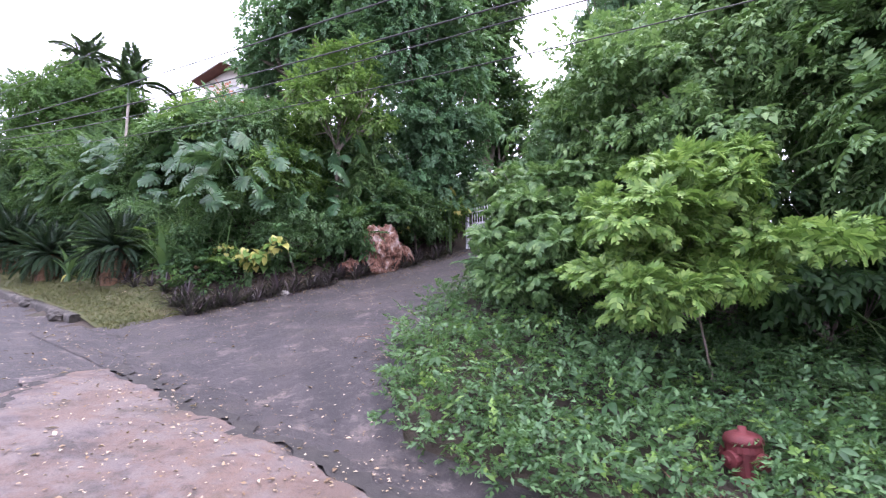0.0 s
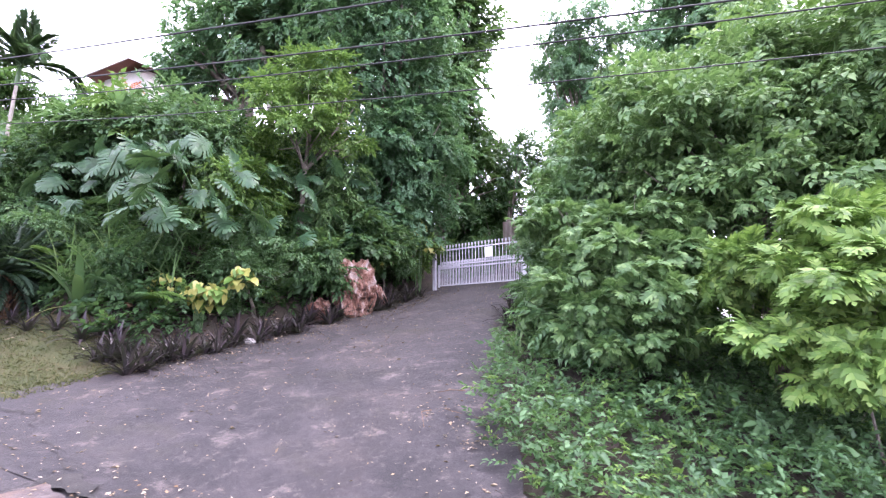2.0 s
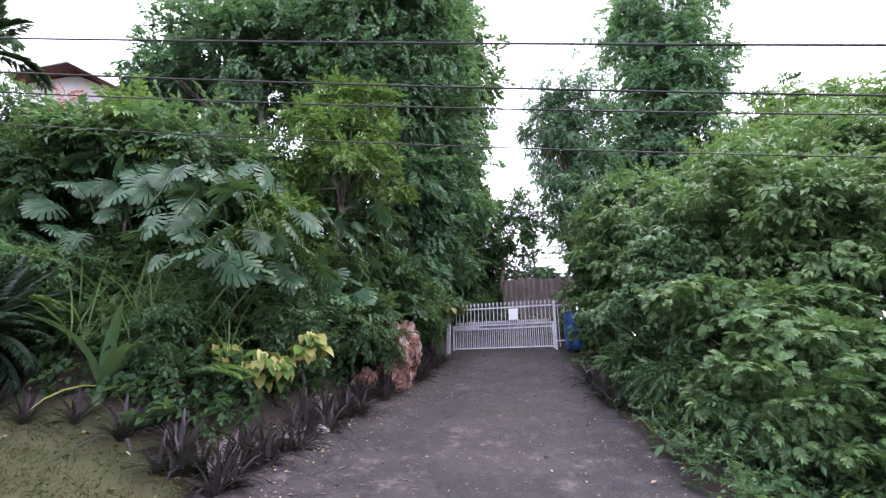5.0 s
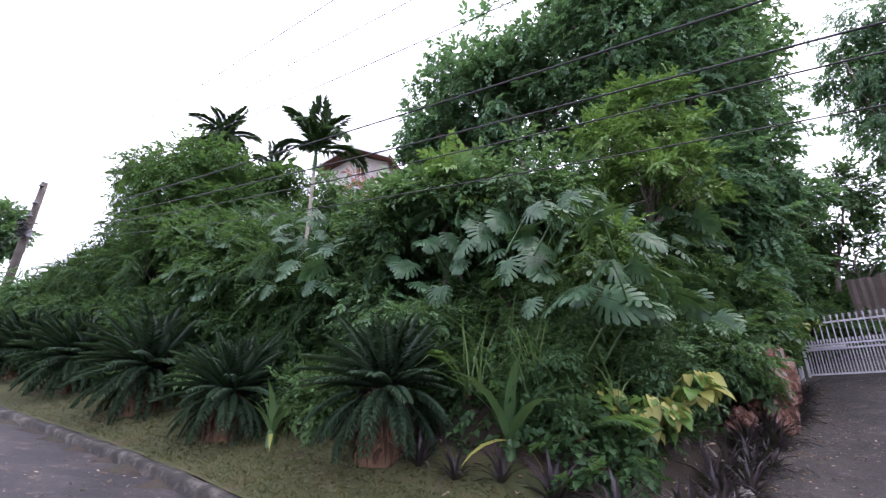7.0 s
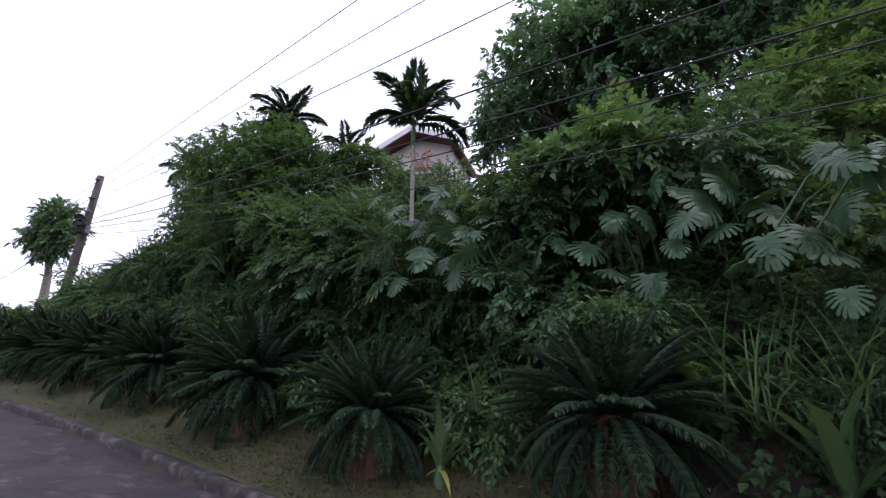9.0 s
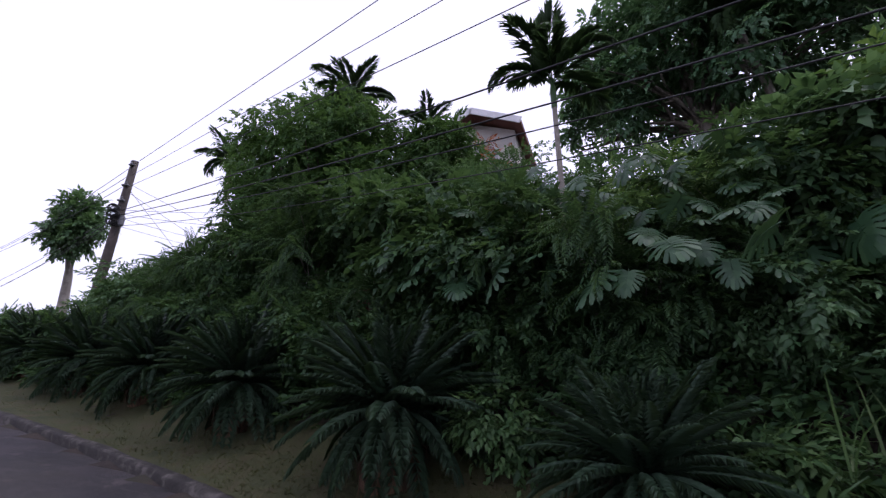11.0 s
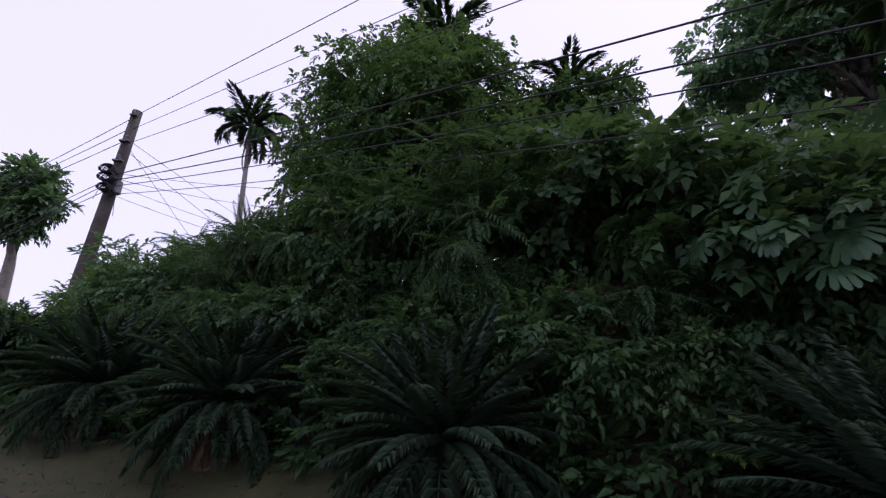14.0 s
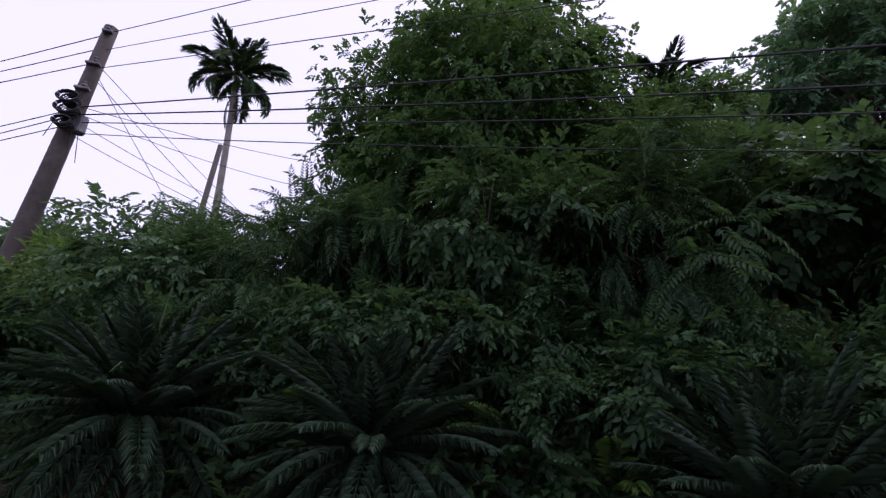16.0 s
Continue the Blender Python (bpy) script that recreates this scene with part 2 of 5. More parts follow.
# ---- building helpers ----
RNG = np.random.default_rng(7)


def mesh_np(name, v, f, mat):
    """A mesh from arrays of vertices and triangles."""
    me = bpy.data.meshes.new(name)
    v, f = np.asarray(v, np.float32), np.asarray(f, np.int32)
    me.vertices.add(len(v))
    me.vertices.foreach_set("co", v.ravel())
    me.loops.add(f.size)
    me.loops.foreach_set("vertex_index", f.ravel())
    me.polygons.add(len(f))
    me.polygons.foreach_set("loop_start", np.arange(len(f), dtype=np.int32) * f.shape[1])
    me.polygons.foreach_set("loop_total", np.full(len(f), f.shape[1], dtype=np.int32))
    me.update(calc_edges=True)
    me.materials.append(mat)
    return me


def mesh_part(name, me, parent=None, label="", at=None):
    ob = new(name, me)
    ob.parent = parent
    if at is not None:
        ob.matrix_basis = at
    return tagged(ob, label) if label else ob


def part(name, bm, mat, parent=None, label="", smooth=False, at=None):
    me = bpy.data.meshes.new(name)
    if smooth:
        for f in bm.faces:
            f.smooth = True
    bm.to_mesh(me)
    bm.free()
    me.materials.append(mat)
    return mesh_part(name, me, parent, label, at)


def empty(name, m, label, category, group="", kind=""):
    ob = new(name)
    ob.empty_display_size = 0.2
    ob.matrix_basis = m
    return tagged(ob, label, category, group, kind)


def add_box(bm, c, size, rot=None, bevel=0.0):
    r = bmesh.ops.create_cube(bm, size=1.0)
    mat = Matrix.Translation(c) @ (rot.to_4x4() if rot else Matrix()) @ Matrix.Diagonal((*size, 1))
    bmesh.ops.transform(bm, matrix=mat, verts=r["verts"])
    if bevel:
        es = list({e for v in r["verts"] for e in v.link_edges})
        bmesh.ops.bevel(bm, geom=es, offset=bevel, segments=1, affect="EDGES")


def tube_arrays(path, radii, sides=8):
    """A tapered tube along a path."""
    path = [Vector(p) for p in path]
    v, f = [], []
    for i, p in enumerate(path):
        d = (path[min(i + 1, len(path) - 1)] - path[max(i - 1, 0)]).normalized()
        a = d.orthogonal().normalized() if abs(d.z) < 0.9 else Vector((1, 0, 0)).cross(d).normalized()
        b = d.cross(a)
        for k in range(sides):
            t = 2 * math.pi * k / sides
            v.append(p + (a * math.cos(t) + b * math.sin(t)) * radii[i])
    for i in range(len(path) - 1):
        for k in range(sides):
            k2 = (k + 1) % sides
            f.append((i * sides + k, i * sides + k2, (i + 1) * sides + k2))
            f.append((i * sides + k, (i + 1) * sides + k2, (i + 1) * sides + k))
    v.append(path[-1])
    for k in range(sides):
        f.append(((len(path) - 1) * sides + k, (len(path) - 1) * sides + (k + 1) % sides, len(v) - 1))
    return np.array([tuple(p) for p in v]), np.array(f)


def joined(parts):
    vs, fs, o = [], [], 0
    for v, f in parts:
        vs.append(v)
        fs.append(np.asarray(f) + o)
        o += len(v)
    return np.concatenate(vs), np.concatenate(fs)


def leaf(length, width, fold=0.18, droop=0.15, x0=0.0):
    """One folded, drooping leaf: x to the tip, y across, z up."""
    v = np.array([(0, 0, 0), (0.38, 0.5, fold), (0.42, 0, 0), (0.38, -0.5, fold), (0.75, 0.34, fold * 0.4), (0.78, 0, -droop * 0.3), (0.75, -0.34, fold * 0.4), (1, 0, -droop)], float)
    v[:, 0] *= length
    v[:, 1] *= width
    v[:, 2] *= length * 0.6
    v[:, 0] += x0
    f = np.array([(0, 2, 1), (0, 3, 2), (1, 2, 4), (2, 5, 4), (2, 3, 6), (2, 6, 5), (4, 5, 7), (5, 6, 7)])
    return v, f


def mid_leaf(length, width, fold=0.12, droop=0.18):
    v = np.array([(0, 0, 0), (0.42, 0.5, fold), (0.48, 0, 0.02), (0.42, -0.5, fold), (1, 0, -droop)], float) * (length, width, length)
    return v, np.array([(0, 2, 1), (0, 3, 2), (1, 2, 4), (2, 3, 4)])


def small_leaf(length, width, droop=0.2):
    v = np.array([(0, 0, 0), (0.45, 0.5, 0.1), (1, 0, -droop), (0.45, -0.5, 0.1)], float) * (length, width, length)
    return v, np.array([(0, 3, 2), (0, 2, 1)])


def turned(vf, rz=0, ry=0, rx=0, move=(0, 0, 0), size=1.0):
    m = np.array(Euler((radians(rx), radians(ry), radians(rz))).to_matrix())
    return vf[0] * size @ m.T + np.array(move), vf[1]


def spray_alternate(nl, length, leaf_l, leaf_w, rng, big=False):
    """A twig with leaves left and right of it."""
    out = []
    for i in range(nl):
        t = (i + 1) / nl
        a = (55 - 25 * t) * (1 if i % 2 else -1) + rng.normal(0, 12)
        lf = mid_leaf(leaf_l, leaf_w) if big else small_leaf(leaf_l, leaf_w)
        if i == nl - 1:
            a = rng.normal(0, 8)
        out.append(turned(lf, a, rng.normal(12, 14), rng.normal(0, 18), (t * length, 0, -0.25 * length * t * t), rng.uniform(0.75, 1.15)))
    return joined(out)


def spray_whorl(nl, leaf_l, leaf_w, droop, rng, big=False):
    """Leaves round a tip, hanging outwards."""
    out = []
    for i in range(nl):
        a = 360 * i / nl + rng.normal(0, 12)
        lf = leaf(leaf_l, leaf_w) if big else small_leaf(leaf_l, leaf_w)
        r = radians(a)
        out.append(turned(lf, a, droop + rng.normal(0, 10), rng.normal(0, 12), (0.02 * math.cos(r), 0.02 * math.sin(r), 0), rng.uniform(0.75, 1.15)))
    v, f = joined(out)
    return v[:, [2, 1, 0]] * (1, 1, 1), f[:, ::-1]


def spray_pinnate(pairs, length, leaf_l, leaf_w, rng, droop=0.35):
    """A feathered compound leaf that arches down."""
    out = []
    for i in range(pairs):
        t = (i + 0.6) / pairs
        w = math.sin(math.pi * min(1, 0.25 + 0.75 * t)) * 0.5 + 0.55
        for sgn in (1, -1):
            out.append(turned(small_leaf(leaf_l, leaf_w), sgn * (68 - 25 * t), rng.normal(18, 8), 0, (t * length, 0, -droop * length * t * t), w))
    out.append(turned(small_leaf(leaf_l, leaf_w), 0, 30, 0, (length, 0, -droop * length), 0.9))
    return joined(out)


def lobed_leaf(length, width, pairs=4, droop=0.3):
    """A deeply cut leaf with pointed lobes, arching down towards its tip."""
    def rib(t):
        return np.array((t * length, 0, 0.12 * length * math.sin(2.2 * t) - droop * length * t * t))
    pieces = []
    step = 0.94 / (pairs + 0.7)
    for sg in (1, -1):
        for i in range(pairs):
            t0, t1 = 0.06 + i * step, 0.06 + (i + 1) * step
            reach = width * 0.5 * math.sin(math.pi * (0.28 + 0.52 * (i + 0.5) / pairs))
            v = np.array((rib(t0), rib(t0) + (0.34 * reach, sg * 0.55 * reach, 0.1 * reach), rib(t1) + (0.5 * reach, sg * reach, -0.12 * reach), rib(t1) + (0.22 * reach, sg * 0.5 * reach, 0.08 * reach), rib(t1)))
            f = np.array(((0, 3, 1), (0, 4, 3), (1, 3, 2)))
            pieces.append((v, f if sg < 0 else f[:, ::-1]))
    a = 0.06 + pairs * step
    v = np.array((rib(a), rib(0.5 * (a + 1)) + (0, 0.13 * width, 0), rib(1.0), rib(0.5 * (a + 1)) - (0, 0.13 * width, 0)))
    pieces.append((v, np.array(((0, 2, 1), (0, 3, 2)))))
    return joined(pieces)


def spray_umbrella(nl, leaf_l, leaf_w, rng, pitch=12, pairs=4):
    """Lobed leaves spread level round a shoot tip like an umbrella, x and y across, z up."""
    out = []
    for i in range(nl):
        a = 360 * i / nl + rng.normal(0, 14)
        out.append(turned(lobed_leaf(leaf_l, leaf_w, pairs, rng.uniform(0.25, 0.5)), a, pitch + rng.normal(0, 12), rng.normal(0, 12), (0.05 * math.cos(radians(a)), 0.05 * math.sin(radians(a)), rng.uniform(-0.05, 0.02)), rng.uniform(0.7, 1.15)))
    return joined(out)


def unit(a):
    return a / np.maximum(np.linalg.norm(a, axis=1, keepdims=True), 1e-9)


def scattered(templates, P, D, U, S, rng):
    """Copies of the templates at places P, tips along D, upper sides towards U, sizes S, as one pair of arrays."""
    D = unit(D)
    Y = unit(np.cross(U, D))
    Z = np.cross(D, Y)
    which = rng.integers(0, len(templates), len(P))
    out = []
    for k, (tv, tf) in enumerate(templates):
        i = np.where(which == k)[0]
        if not len(i):
            continue
        v = (tv[None, :, 0, None] * D[i, None] + tv[None, :, 1, None] * Y[i, None] + tv[None, :, 2, None] * Z[i, None]) * S[i, None, None] + P[i, None]
        f = tf[None] + (np.arange(len(i)) * len(tv))[:, None, None]
        out.append((v.reshape(-1, 3), f.reshape(-1, 3)))
    return joined(out)


def crown_arrays(blobs, count, templates, rng, size=1.0, droop=0.4, shell=0.75, rough=0.35, flat=1.0):
    """Sprays over and inside lumpy blobs (x, y, z, radius[, height factor])."""
    area = np.array([b[3] ** 2 for b in blobs])
    share = rng.multinomial(count, area / area.sum())
    Ps, Ns = [], []
    for b, c in zip(blobs, share):
        h = b[4] if len(b) > 4 else 1.0
        squash = np.array((1, 1, h))
        # leafy boughs stand out of the crown; between them it stays open and dark
        nc = max(6, c // 20)
        cd = unit(rng.normal(size=(nc, 3)) + np.array((0, 0, 0.15)))
        reach = 0.8 + rough * 0.45 * rng.normal(size=nc)
        bough = b[3] * rng.uniform(0.2, 0.42, nc)
        k = rng.integers(0, nc, c)
        u = unit(rng.normal(size=(c, 3)))
        u[:, 2] = np.where(rng.random(c) < 0.8, np.abs(u[:, 2]), u[:, 2])
        outer = rng.random(c) < shell + 0.1
        on_bough = cd[k] * (reach[k] * b[3])[:, None] * squash + u * (bough[k] * rng.uniform(0.7, 1.1, c))[:, None] * np.array((1, 1, 0.6))
        deep = unit(cd[k] + rng.normal(size=(c, 3)) * 0.3) * (b[3] * rng.uniform(0.3, 0.82, c))[:, None] * squash
        Ps.append(np.array(b[:3]) + np.where(outer[:, None], on_bough, deep))
        Ns.append(unit(u * 0.6 + cd[k] * 0.7))
    P, N = np.concatenate(Ps), np.concatenate(Ns)
    n = len(P)
    D = unit(N * 0.75 + rng.normal(size=(n, 3)) * 0.38 + np.array((0, 0, -droop)))
    U = unit(np.array((0, 0, flat)) + N * 0.5 + rng.normal(size=(n, 3)) * 0.25)
    return scattered(templates, P, D, U, size * rng.uniform(0.7, 1.25, n), rng)


def seeds(tag):
    return np.random.default_rng(sum((i + 1) * ord(ch) for i, ch in enumerate(tag)))


T_ALT = [spray_alternate(9, 0.36, 0.13, 0.065, RNG) for _ in range(4)]
T_ALTBIG = [spray_alternate(7, 0.34, 0.19, 0.1, RNG, True) for _ in range(4)]
T_NEAR = [spray_alternate(8, 0.24, 0.1, 0.045, RNG, True) for _ in range(4)]
T_WHORL = [spray_whorl(8, 0.24, 0.1, 30, RNG, True) for _ in range(4)]
T_PIN = [spray_pinnate(8, 0.5, 0.15, 0.06, RNG) for _ in range(4)]
T_FEATHER = [spray_pinnate(13, 0.55, 0.11, 0.032, RNG, 0.3) for _ in range(4)]
T_UMB = [spray_umbrella(7, 0.34, 0.24, RNG) for _ in range(4)]
T_UMBSMALL = [spray_umbrella(6, 0.24, 0.12, RNG, 18, 3) for _ in range(4)]
T_VINE = [spray_alternate(10, 0.45, 0.15, 0.12, RNG) for _ in range(4)]


def tree(name, x, y, blobs, count, templates, mat, label, category="tree", trunk=0.16, size=1.0, droop=0.4, lean=(0, 0), limbs=True, bark="bark", shell=0.75, foot=None, rough=0.35, group=""):
    """A tree or large shrub: tapered trunk, limbs into every blob of the crown, and the crown itself. Blobs are in world metres."""
    rng = seeds(name + str(x))
    z = (ground_z(x, y) if foot is None else foot) - 0.08
    ob = empty(name, Matrix.Translation((x, y, z)), label, category, group)
    loc = [(b[0] - x, b[1] - y, b[2] - z, *b[3:]) for b in blobs]
    top = np.mean([b[:3] for b in loc], axis=0)
    low = min(b[2] - b[3] for b in loc)
    fork = max(0.25, min(low + 0.3, top[2] * 0.6))
    pth = [(0, 0, 0), (top[0] * 0.1 + rng.normal(0, 0.03), top[1] * 0.1, fork * 0.5), (top[0] * 0.3, top[1] * 0.3, fork), (top[0], top[1], top[2])]
    mesh_part("trunk", mesh_np("trunk", *tube_arrays(pth, [trunk * 1.25, trunk, trunk * 0.8, trunk * 0.25], 8), M[bark]), ob)
    if limbs:
        for b in loc:
            c = np.array(b[:3])
            a = np.array(pth[2])
            mid = (a + c) / 2 + rng.normal(0, 0.12, 3)
            pieces = [tube_arrays([a, mid, c], [trunk * 0.55, trunk * 0.35, trunk * 0.12], 6)]
            for _ in range(4):
                tip = c + unit(rng.normal(size=(1, 3)))[0] * b[3] * 0.85
                pieces.append(tube_arrays([mid, (mid + tip) / 2 + rng.normal(0, 0.08, 3), tip], [trunk * 0.25, trunk * 0.16, trunk * 0.05], 5))
            mesh_part("limb", mesh_np("limb", *joined(pieces), M[bark]), ob)
    crown = mesh_part("crown", mesh_np("crown", *crown_arrays(loc, count, templates, rng, size, droop, shell, rough), M[mat]), ob)
    return ob


# ---- ground, road, drive ----
def sheet(name, xs, ys, zf, mat, keep=None, label="", category="ground", kind="structure"):
    v = [(x, y, zf(x, y)) for y in ys for x in xs]
    w = len(xs)
    f = [(j * w + i, j * w + i + 1, (j + 1) * w + i + 1, (j + 1) * w + i) for j in range(len(ys) - 1) for i in range(w - 1)
         if keep is None or keep((xs[i] + xs[i + 1]) / 2, (ys[j] + ys[j + 1]) / 2)]
    used = sorted({i for q in f for i in q})
    remap = {o: k for k, o in enumerate(used)}
    me = mesh_np(name, [v[i] for i in used], [[remap[i] for i in q] for q in f], mat)
    for p in me.polygons:
        p.use_smooth = True
    return tagged(new(name, me), label, category, "", kind)


fine_x = np.concatenate([np.linspace(-400, -45, 14), np.arange(-42, 16, 0.4), np.linspace(18, 400, 14)])
fine_y = np.concatenate([np.linspace(-400, -14, 12), np.arange(-12, 34, 0.4), np.linspace(36, 400, 14)])
sheet("ground", list(fine_x), list(fine_y), lambda x, y: ground_z(x, y) - 0.03, M["soil"], None, "brown soil with leaf litter under the planting")


def ribbon(name, s0, s1, step, n_of, cols, zf, mat, label, category):
    """A paved strip along the road between two edges n_of(s) -> (n0, n1)."""
    v, f = [], []
    ss = np.arange(s0, s1 + step / 2, step)
    for s in ss:
        a, b = n_of(s)
        for k in range(cols + 1):
            n = a + (b - a) * k / cols
            x, y = xy(s, n)
            v.append((x, y, zf(x, y, s, n)))
    for i in range(len(ss) - 1):
        for k in range(cols):
            q = i * (cols + 1) + k
            f.append((q, q + 1, q + cols + 2, q + cols + 1))
    me = mesh_np(name, v, f, mat)
    for p in me.polygons:
        p.use_smooth = True
    return tagged(new(name, me), label, category, "", "structure")


def rough_z(x, y, amp=0.012):
    return amp * (noise.noise(Vector((x * 1.7, y * 1.7, 0))) + 0.5 * noise.noise(Vector((x * 5, y * 5, 7))))


def road_right(s):
    return (-3.2, min(kerb_n(s) - 0.02, 3.38) if s > 9.5 else 3.38)


ribbon("road", -24, 46, 0.25, road_right, 26, lambda x, y, s, n: base_z(x, y) + rough_z(x, y) + 0.005, M["asphalt"], "worn grey asphalt lane with moss and fallen leaves", "road")
LEFT_EDGE = [(-6.66, 7.5), (-5.6, 8.35), (-4.9, 9.0), (-2.9, 11.2), (0.75, 15.25), (3.0, 17.9)]
RIGHT_EDGE = [(0.14, 3.06), (-0.35, 4.3), (-0.6, 5.2), (-0.3, 6.6), (0.35, 8.4), (2.95, 13.3), (5.2, 16.2)]


def along(pts, t):
    d = [0.0]
    for (a, p), (c, q) in zip(pts, pts[1:]):
        d.append(d[-1] + math.hypot(c - a, q - p))
    t *= d[-1]
    for k in range(len(pts) - 1):
        if t <= d[k + 1] + 1e-9:
            u = (t - d[k]) / (d[k + 1] - d[k])
            return pts[k][0] + (pts[k + 1][0] - pts[k][0]) * u, pts[k][1] + (pts[k + 1][1] - pts[k][1]) * u
    return pts[-1]


def build_drive():
    v, f, rows, cols = [], [], 70, 24
    for i in range(rows + 1):
        a, c = along(LEFT_EDGE, i / rows), along(RIGHT_EDGE, i / rows)
        for k in range(cols + 1):
            u = k / cols
            x, y = a[0] + (c[0] - a[0]) * u, a[1] + (c[1] - a[1]) * u
            if k in (0, cols):
                x += 0.12 * noise.noise(Vector((y * 2, k, 0)))
            v.append((x, y, base_z(x, y) + rough_z(x, y) + 0.014))
    for i in range(rows):
        for k in range(cols):
            q = i * (cols + 1) + k
            f.append((q, q + cols + 1, q + cols + 2, q + 1))
    me = mesh_np("driveway", v, f, M["asphalt"])
    for p in me.polygons:
        p.use_smooth = True
    return tagged(new("driveway", me), "dark steep asphalt drive strewn with fallen leaves", "driveway", "", "structure")


build_drive()
ribbon("lawn", 9.0, 46, 0.25, lambda s: (kerb_n(s) + 0.06, kerb_n(s) + 1.6), 8, lambda x, y, s, n: ground_z(x, y) + 0.01 + rough_z(x, y, 0.02), M["lawn"], "short mossy grass verge between kerb and planting", "lawn")


def kerb():
    v, f = [], []
    prof = ((-0.09, -0.1), (-0.09, 0.11), (-0.06, 0.14), (0.05, 0.145), (0.08, 0.12), (0.08, -0.1))
    ss = np.arange(10.2, 44, 0.22)
    for s in ss:
        n = kerb_n(s)
        for a, h in prof:
            x, y = xy(s, n + a)
            j = 0.012 * noise.noise(Vector((s * 2.2, a * 9, h * 9)))
            v.append((x + j, y + j, base_z(*xy(s, n)) + h + j))
    k = len(prof)
    for i in range(len(ss) - 1):
        for j in range(k - 1):
            f.append((i * k + j, i * k + j + 1, (i + 1) * k + j + 1, (i + 1) * k + j))
    for o in (0, (len(ss) - 1) * k):
        f += [(o, o + 1, o + 4, o + 5), (o + 1, o + 2, o + 3, o + 4)]
    return tagged(new("kerb", mesh_np("kerb", v, f, M["kerb"])), "weathered mossy concrete kerb beside the grass", "kerb", "", "structure")


kerb()


def wob(s, k, amp):
    return amp * noise.noise(Vector((s * 1.3, k, 0.5))) + amp * 0.5 * noise.noise(Vector((s * 4.1, k, 2.5)))


ribbon("concrete_apron", -6, 6.6, 0.06, lambda s: (0.85 + wob(s, 3, 0.3) + 0.09 * noise.noise(Vector((s * 7, 2.2, 1))) + max(0, s - 4.6) * 0.42, 2.52 + wob(s, 8, 0.12) + 0.05 * noise.noise(Vector((s * 8, 5.1, 1)))), 10,
       lambda x, y, s, n: base_z(x, y) + rough_z(x, y) + 0.035, M["concrete"], "pinkish worn concrete patch with broken edges in the road", "pavement")
# flat dark strips laid along the open cracks
M["crackfill"] = surface("dark_crack_strip", ((0.3, (0.012, 0.011, 0.011)), (0.7, (0.035, 0.03, 0.028))), 6, 0.9, 60, 0.8, 0.01)


def crack(pts, width, lift):
    """A ragged open joint lying in the paving."""
    v, f = [], []
    out = []
    for (a, b), (c, d) in zip(pts, pts[1:]):
        for k in range(40):
            t = k / 40
            out.append((a + (c - a) * t, b + (d - b) * t))
    out.append(pts[-1])
    for i, (s, n) in enumerate(out):
        n += wob(s, 8, 0.12) + 0.05 * noise.noise(Vector((s * 9, n * 9, 4)))
        s += 0.05 * noise.noise(Vector((s * 9, n * 9, 7)))
        for q, sg in ((0, -1), (1, 1)):
            w = width * max(0.12, 0.6 + 1.7 * noise.noise(Vector((s * 6, n * 6, q * 3))))
            x, y = xy(s + sg * 0.2 * w, n + sg * w)
            v.append((x, y, base_z(x, y) + rough_z(x, y) + lift))
    for i in range(len(out) - 1):
        f.append((2 * i, 2 * i + 1, 2 * i + 3, 2 * i + 2))
    return tagged(new("road_crack", mesh_np("road_crack", v, f, M["crackfill"])), "dark open crack along the broken paving edge", "crack", "", "structure")


crack(((-5, 2.62), (1, 2.62), (4.7, 2.62), (6.0, 2.64), (6.7, 2.64)), 0.17, 0.034)
crack(((6.7, 2.6), (6.62, 2.2), (6.3, 1.75), (5.6, 1.3), (4.9, 0.6)), 0.11, 0.036)
crack(((6.7, 2.8), (7.4, 3.1), (8.4, 3.4), (9.6, 3.35)), 0.02, 0.02)


# ---- small stones, rocks ----
def rock_mesh(r, mat, seed, squash=0.6, div=3, rough=0.35):
    bm = bmesh.new()
    bmesh.ops.create_icosphere(bm, subdivisions=div, radius=r)
    for v in bm.verts:
        d = v.co.normalized()
        v.co *= 1 + rough * noise.noise(d * 1.6 + Vector((seed, 0, 0))) + 0.5 * rough * noise.noise(d * 5 + Vector((0, seed, 0))) + (0.3 * rough * noise.noise(d * 13 + Vector((0, 0, seed))) if div > 3 else 0)
        v.co.z *= squash
    me = bpy.data.meshes.new("rock")
    bm.to_mesh(me)
    bm.free()
    me.materials.append(mat)
    return me


def put_rock(name, x, y, z, r, mat, label, seed, squash=0.6, scale=(1, 1, 1), rz=0.0, div=3):
    ob = new(name, rock_mesh(r, mat, seed, squash, div))
    ob.matrix_basis = pose(x, y, z, 0, 0, rz) @ Matrix.Diagonal((*scale, 1))
    return tagged(ob, label, "stone")


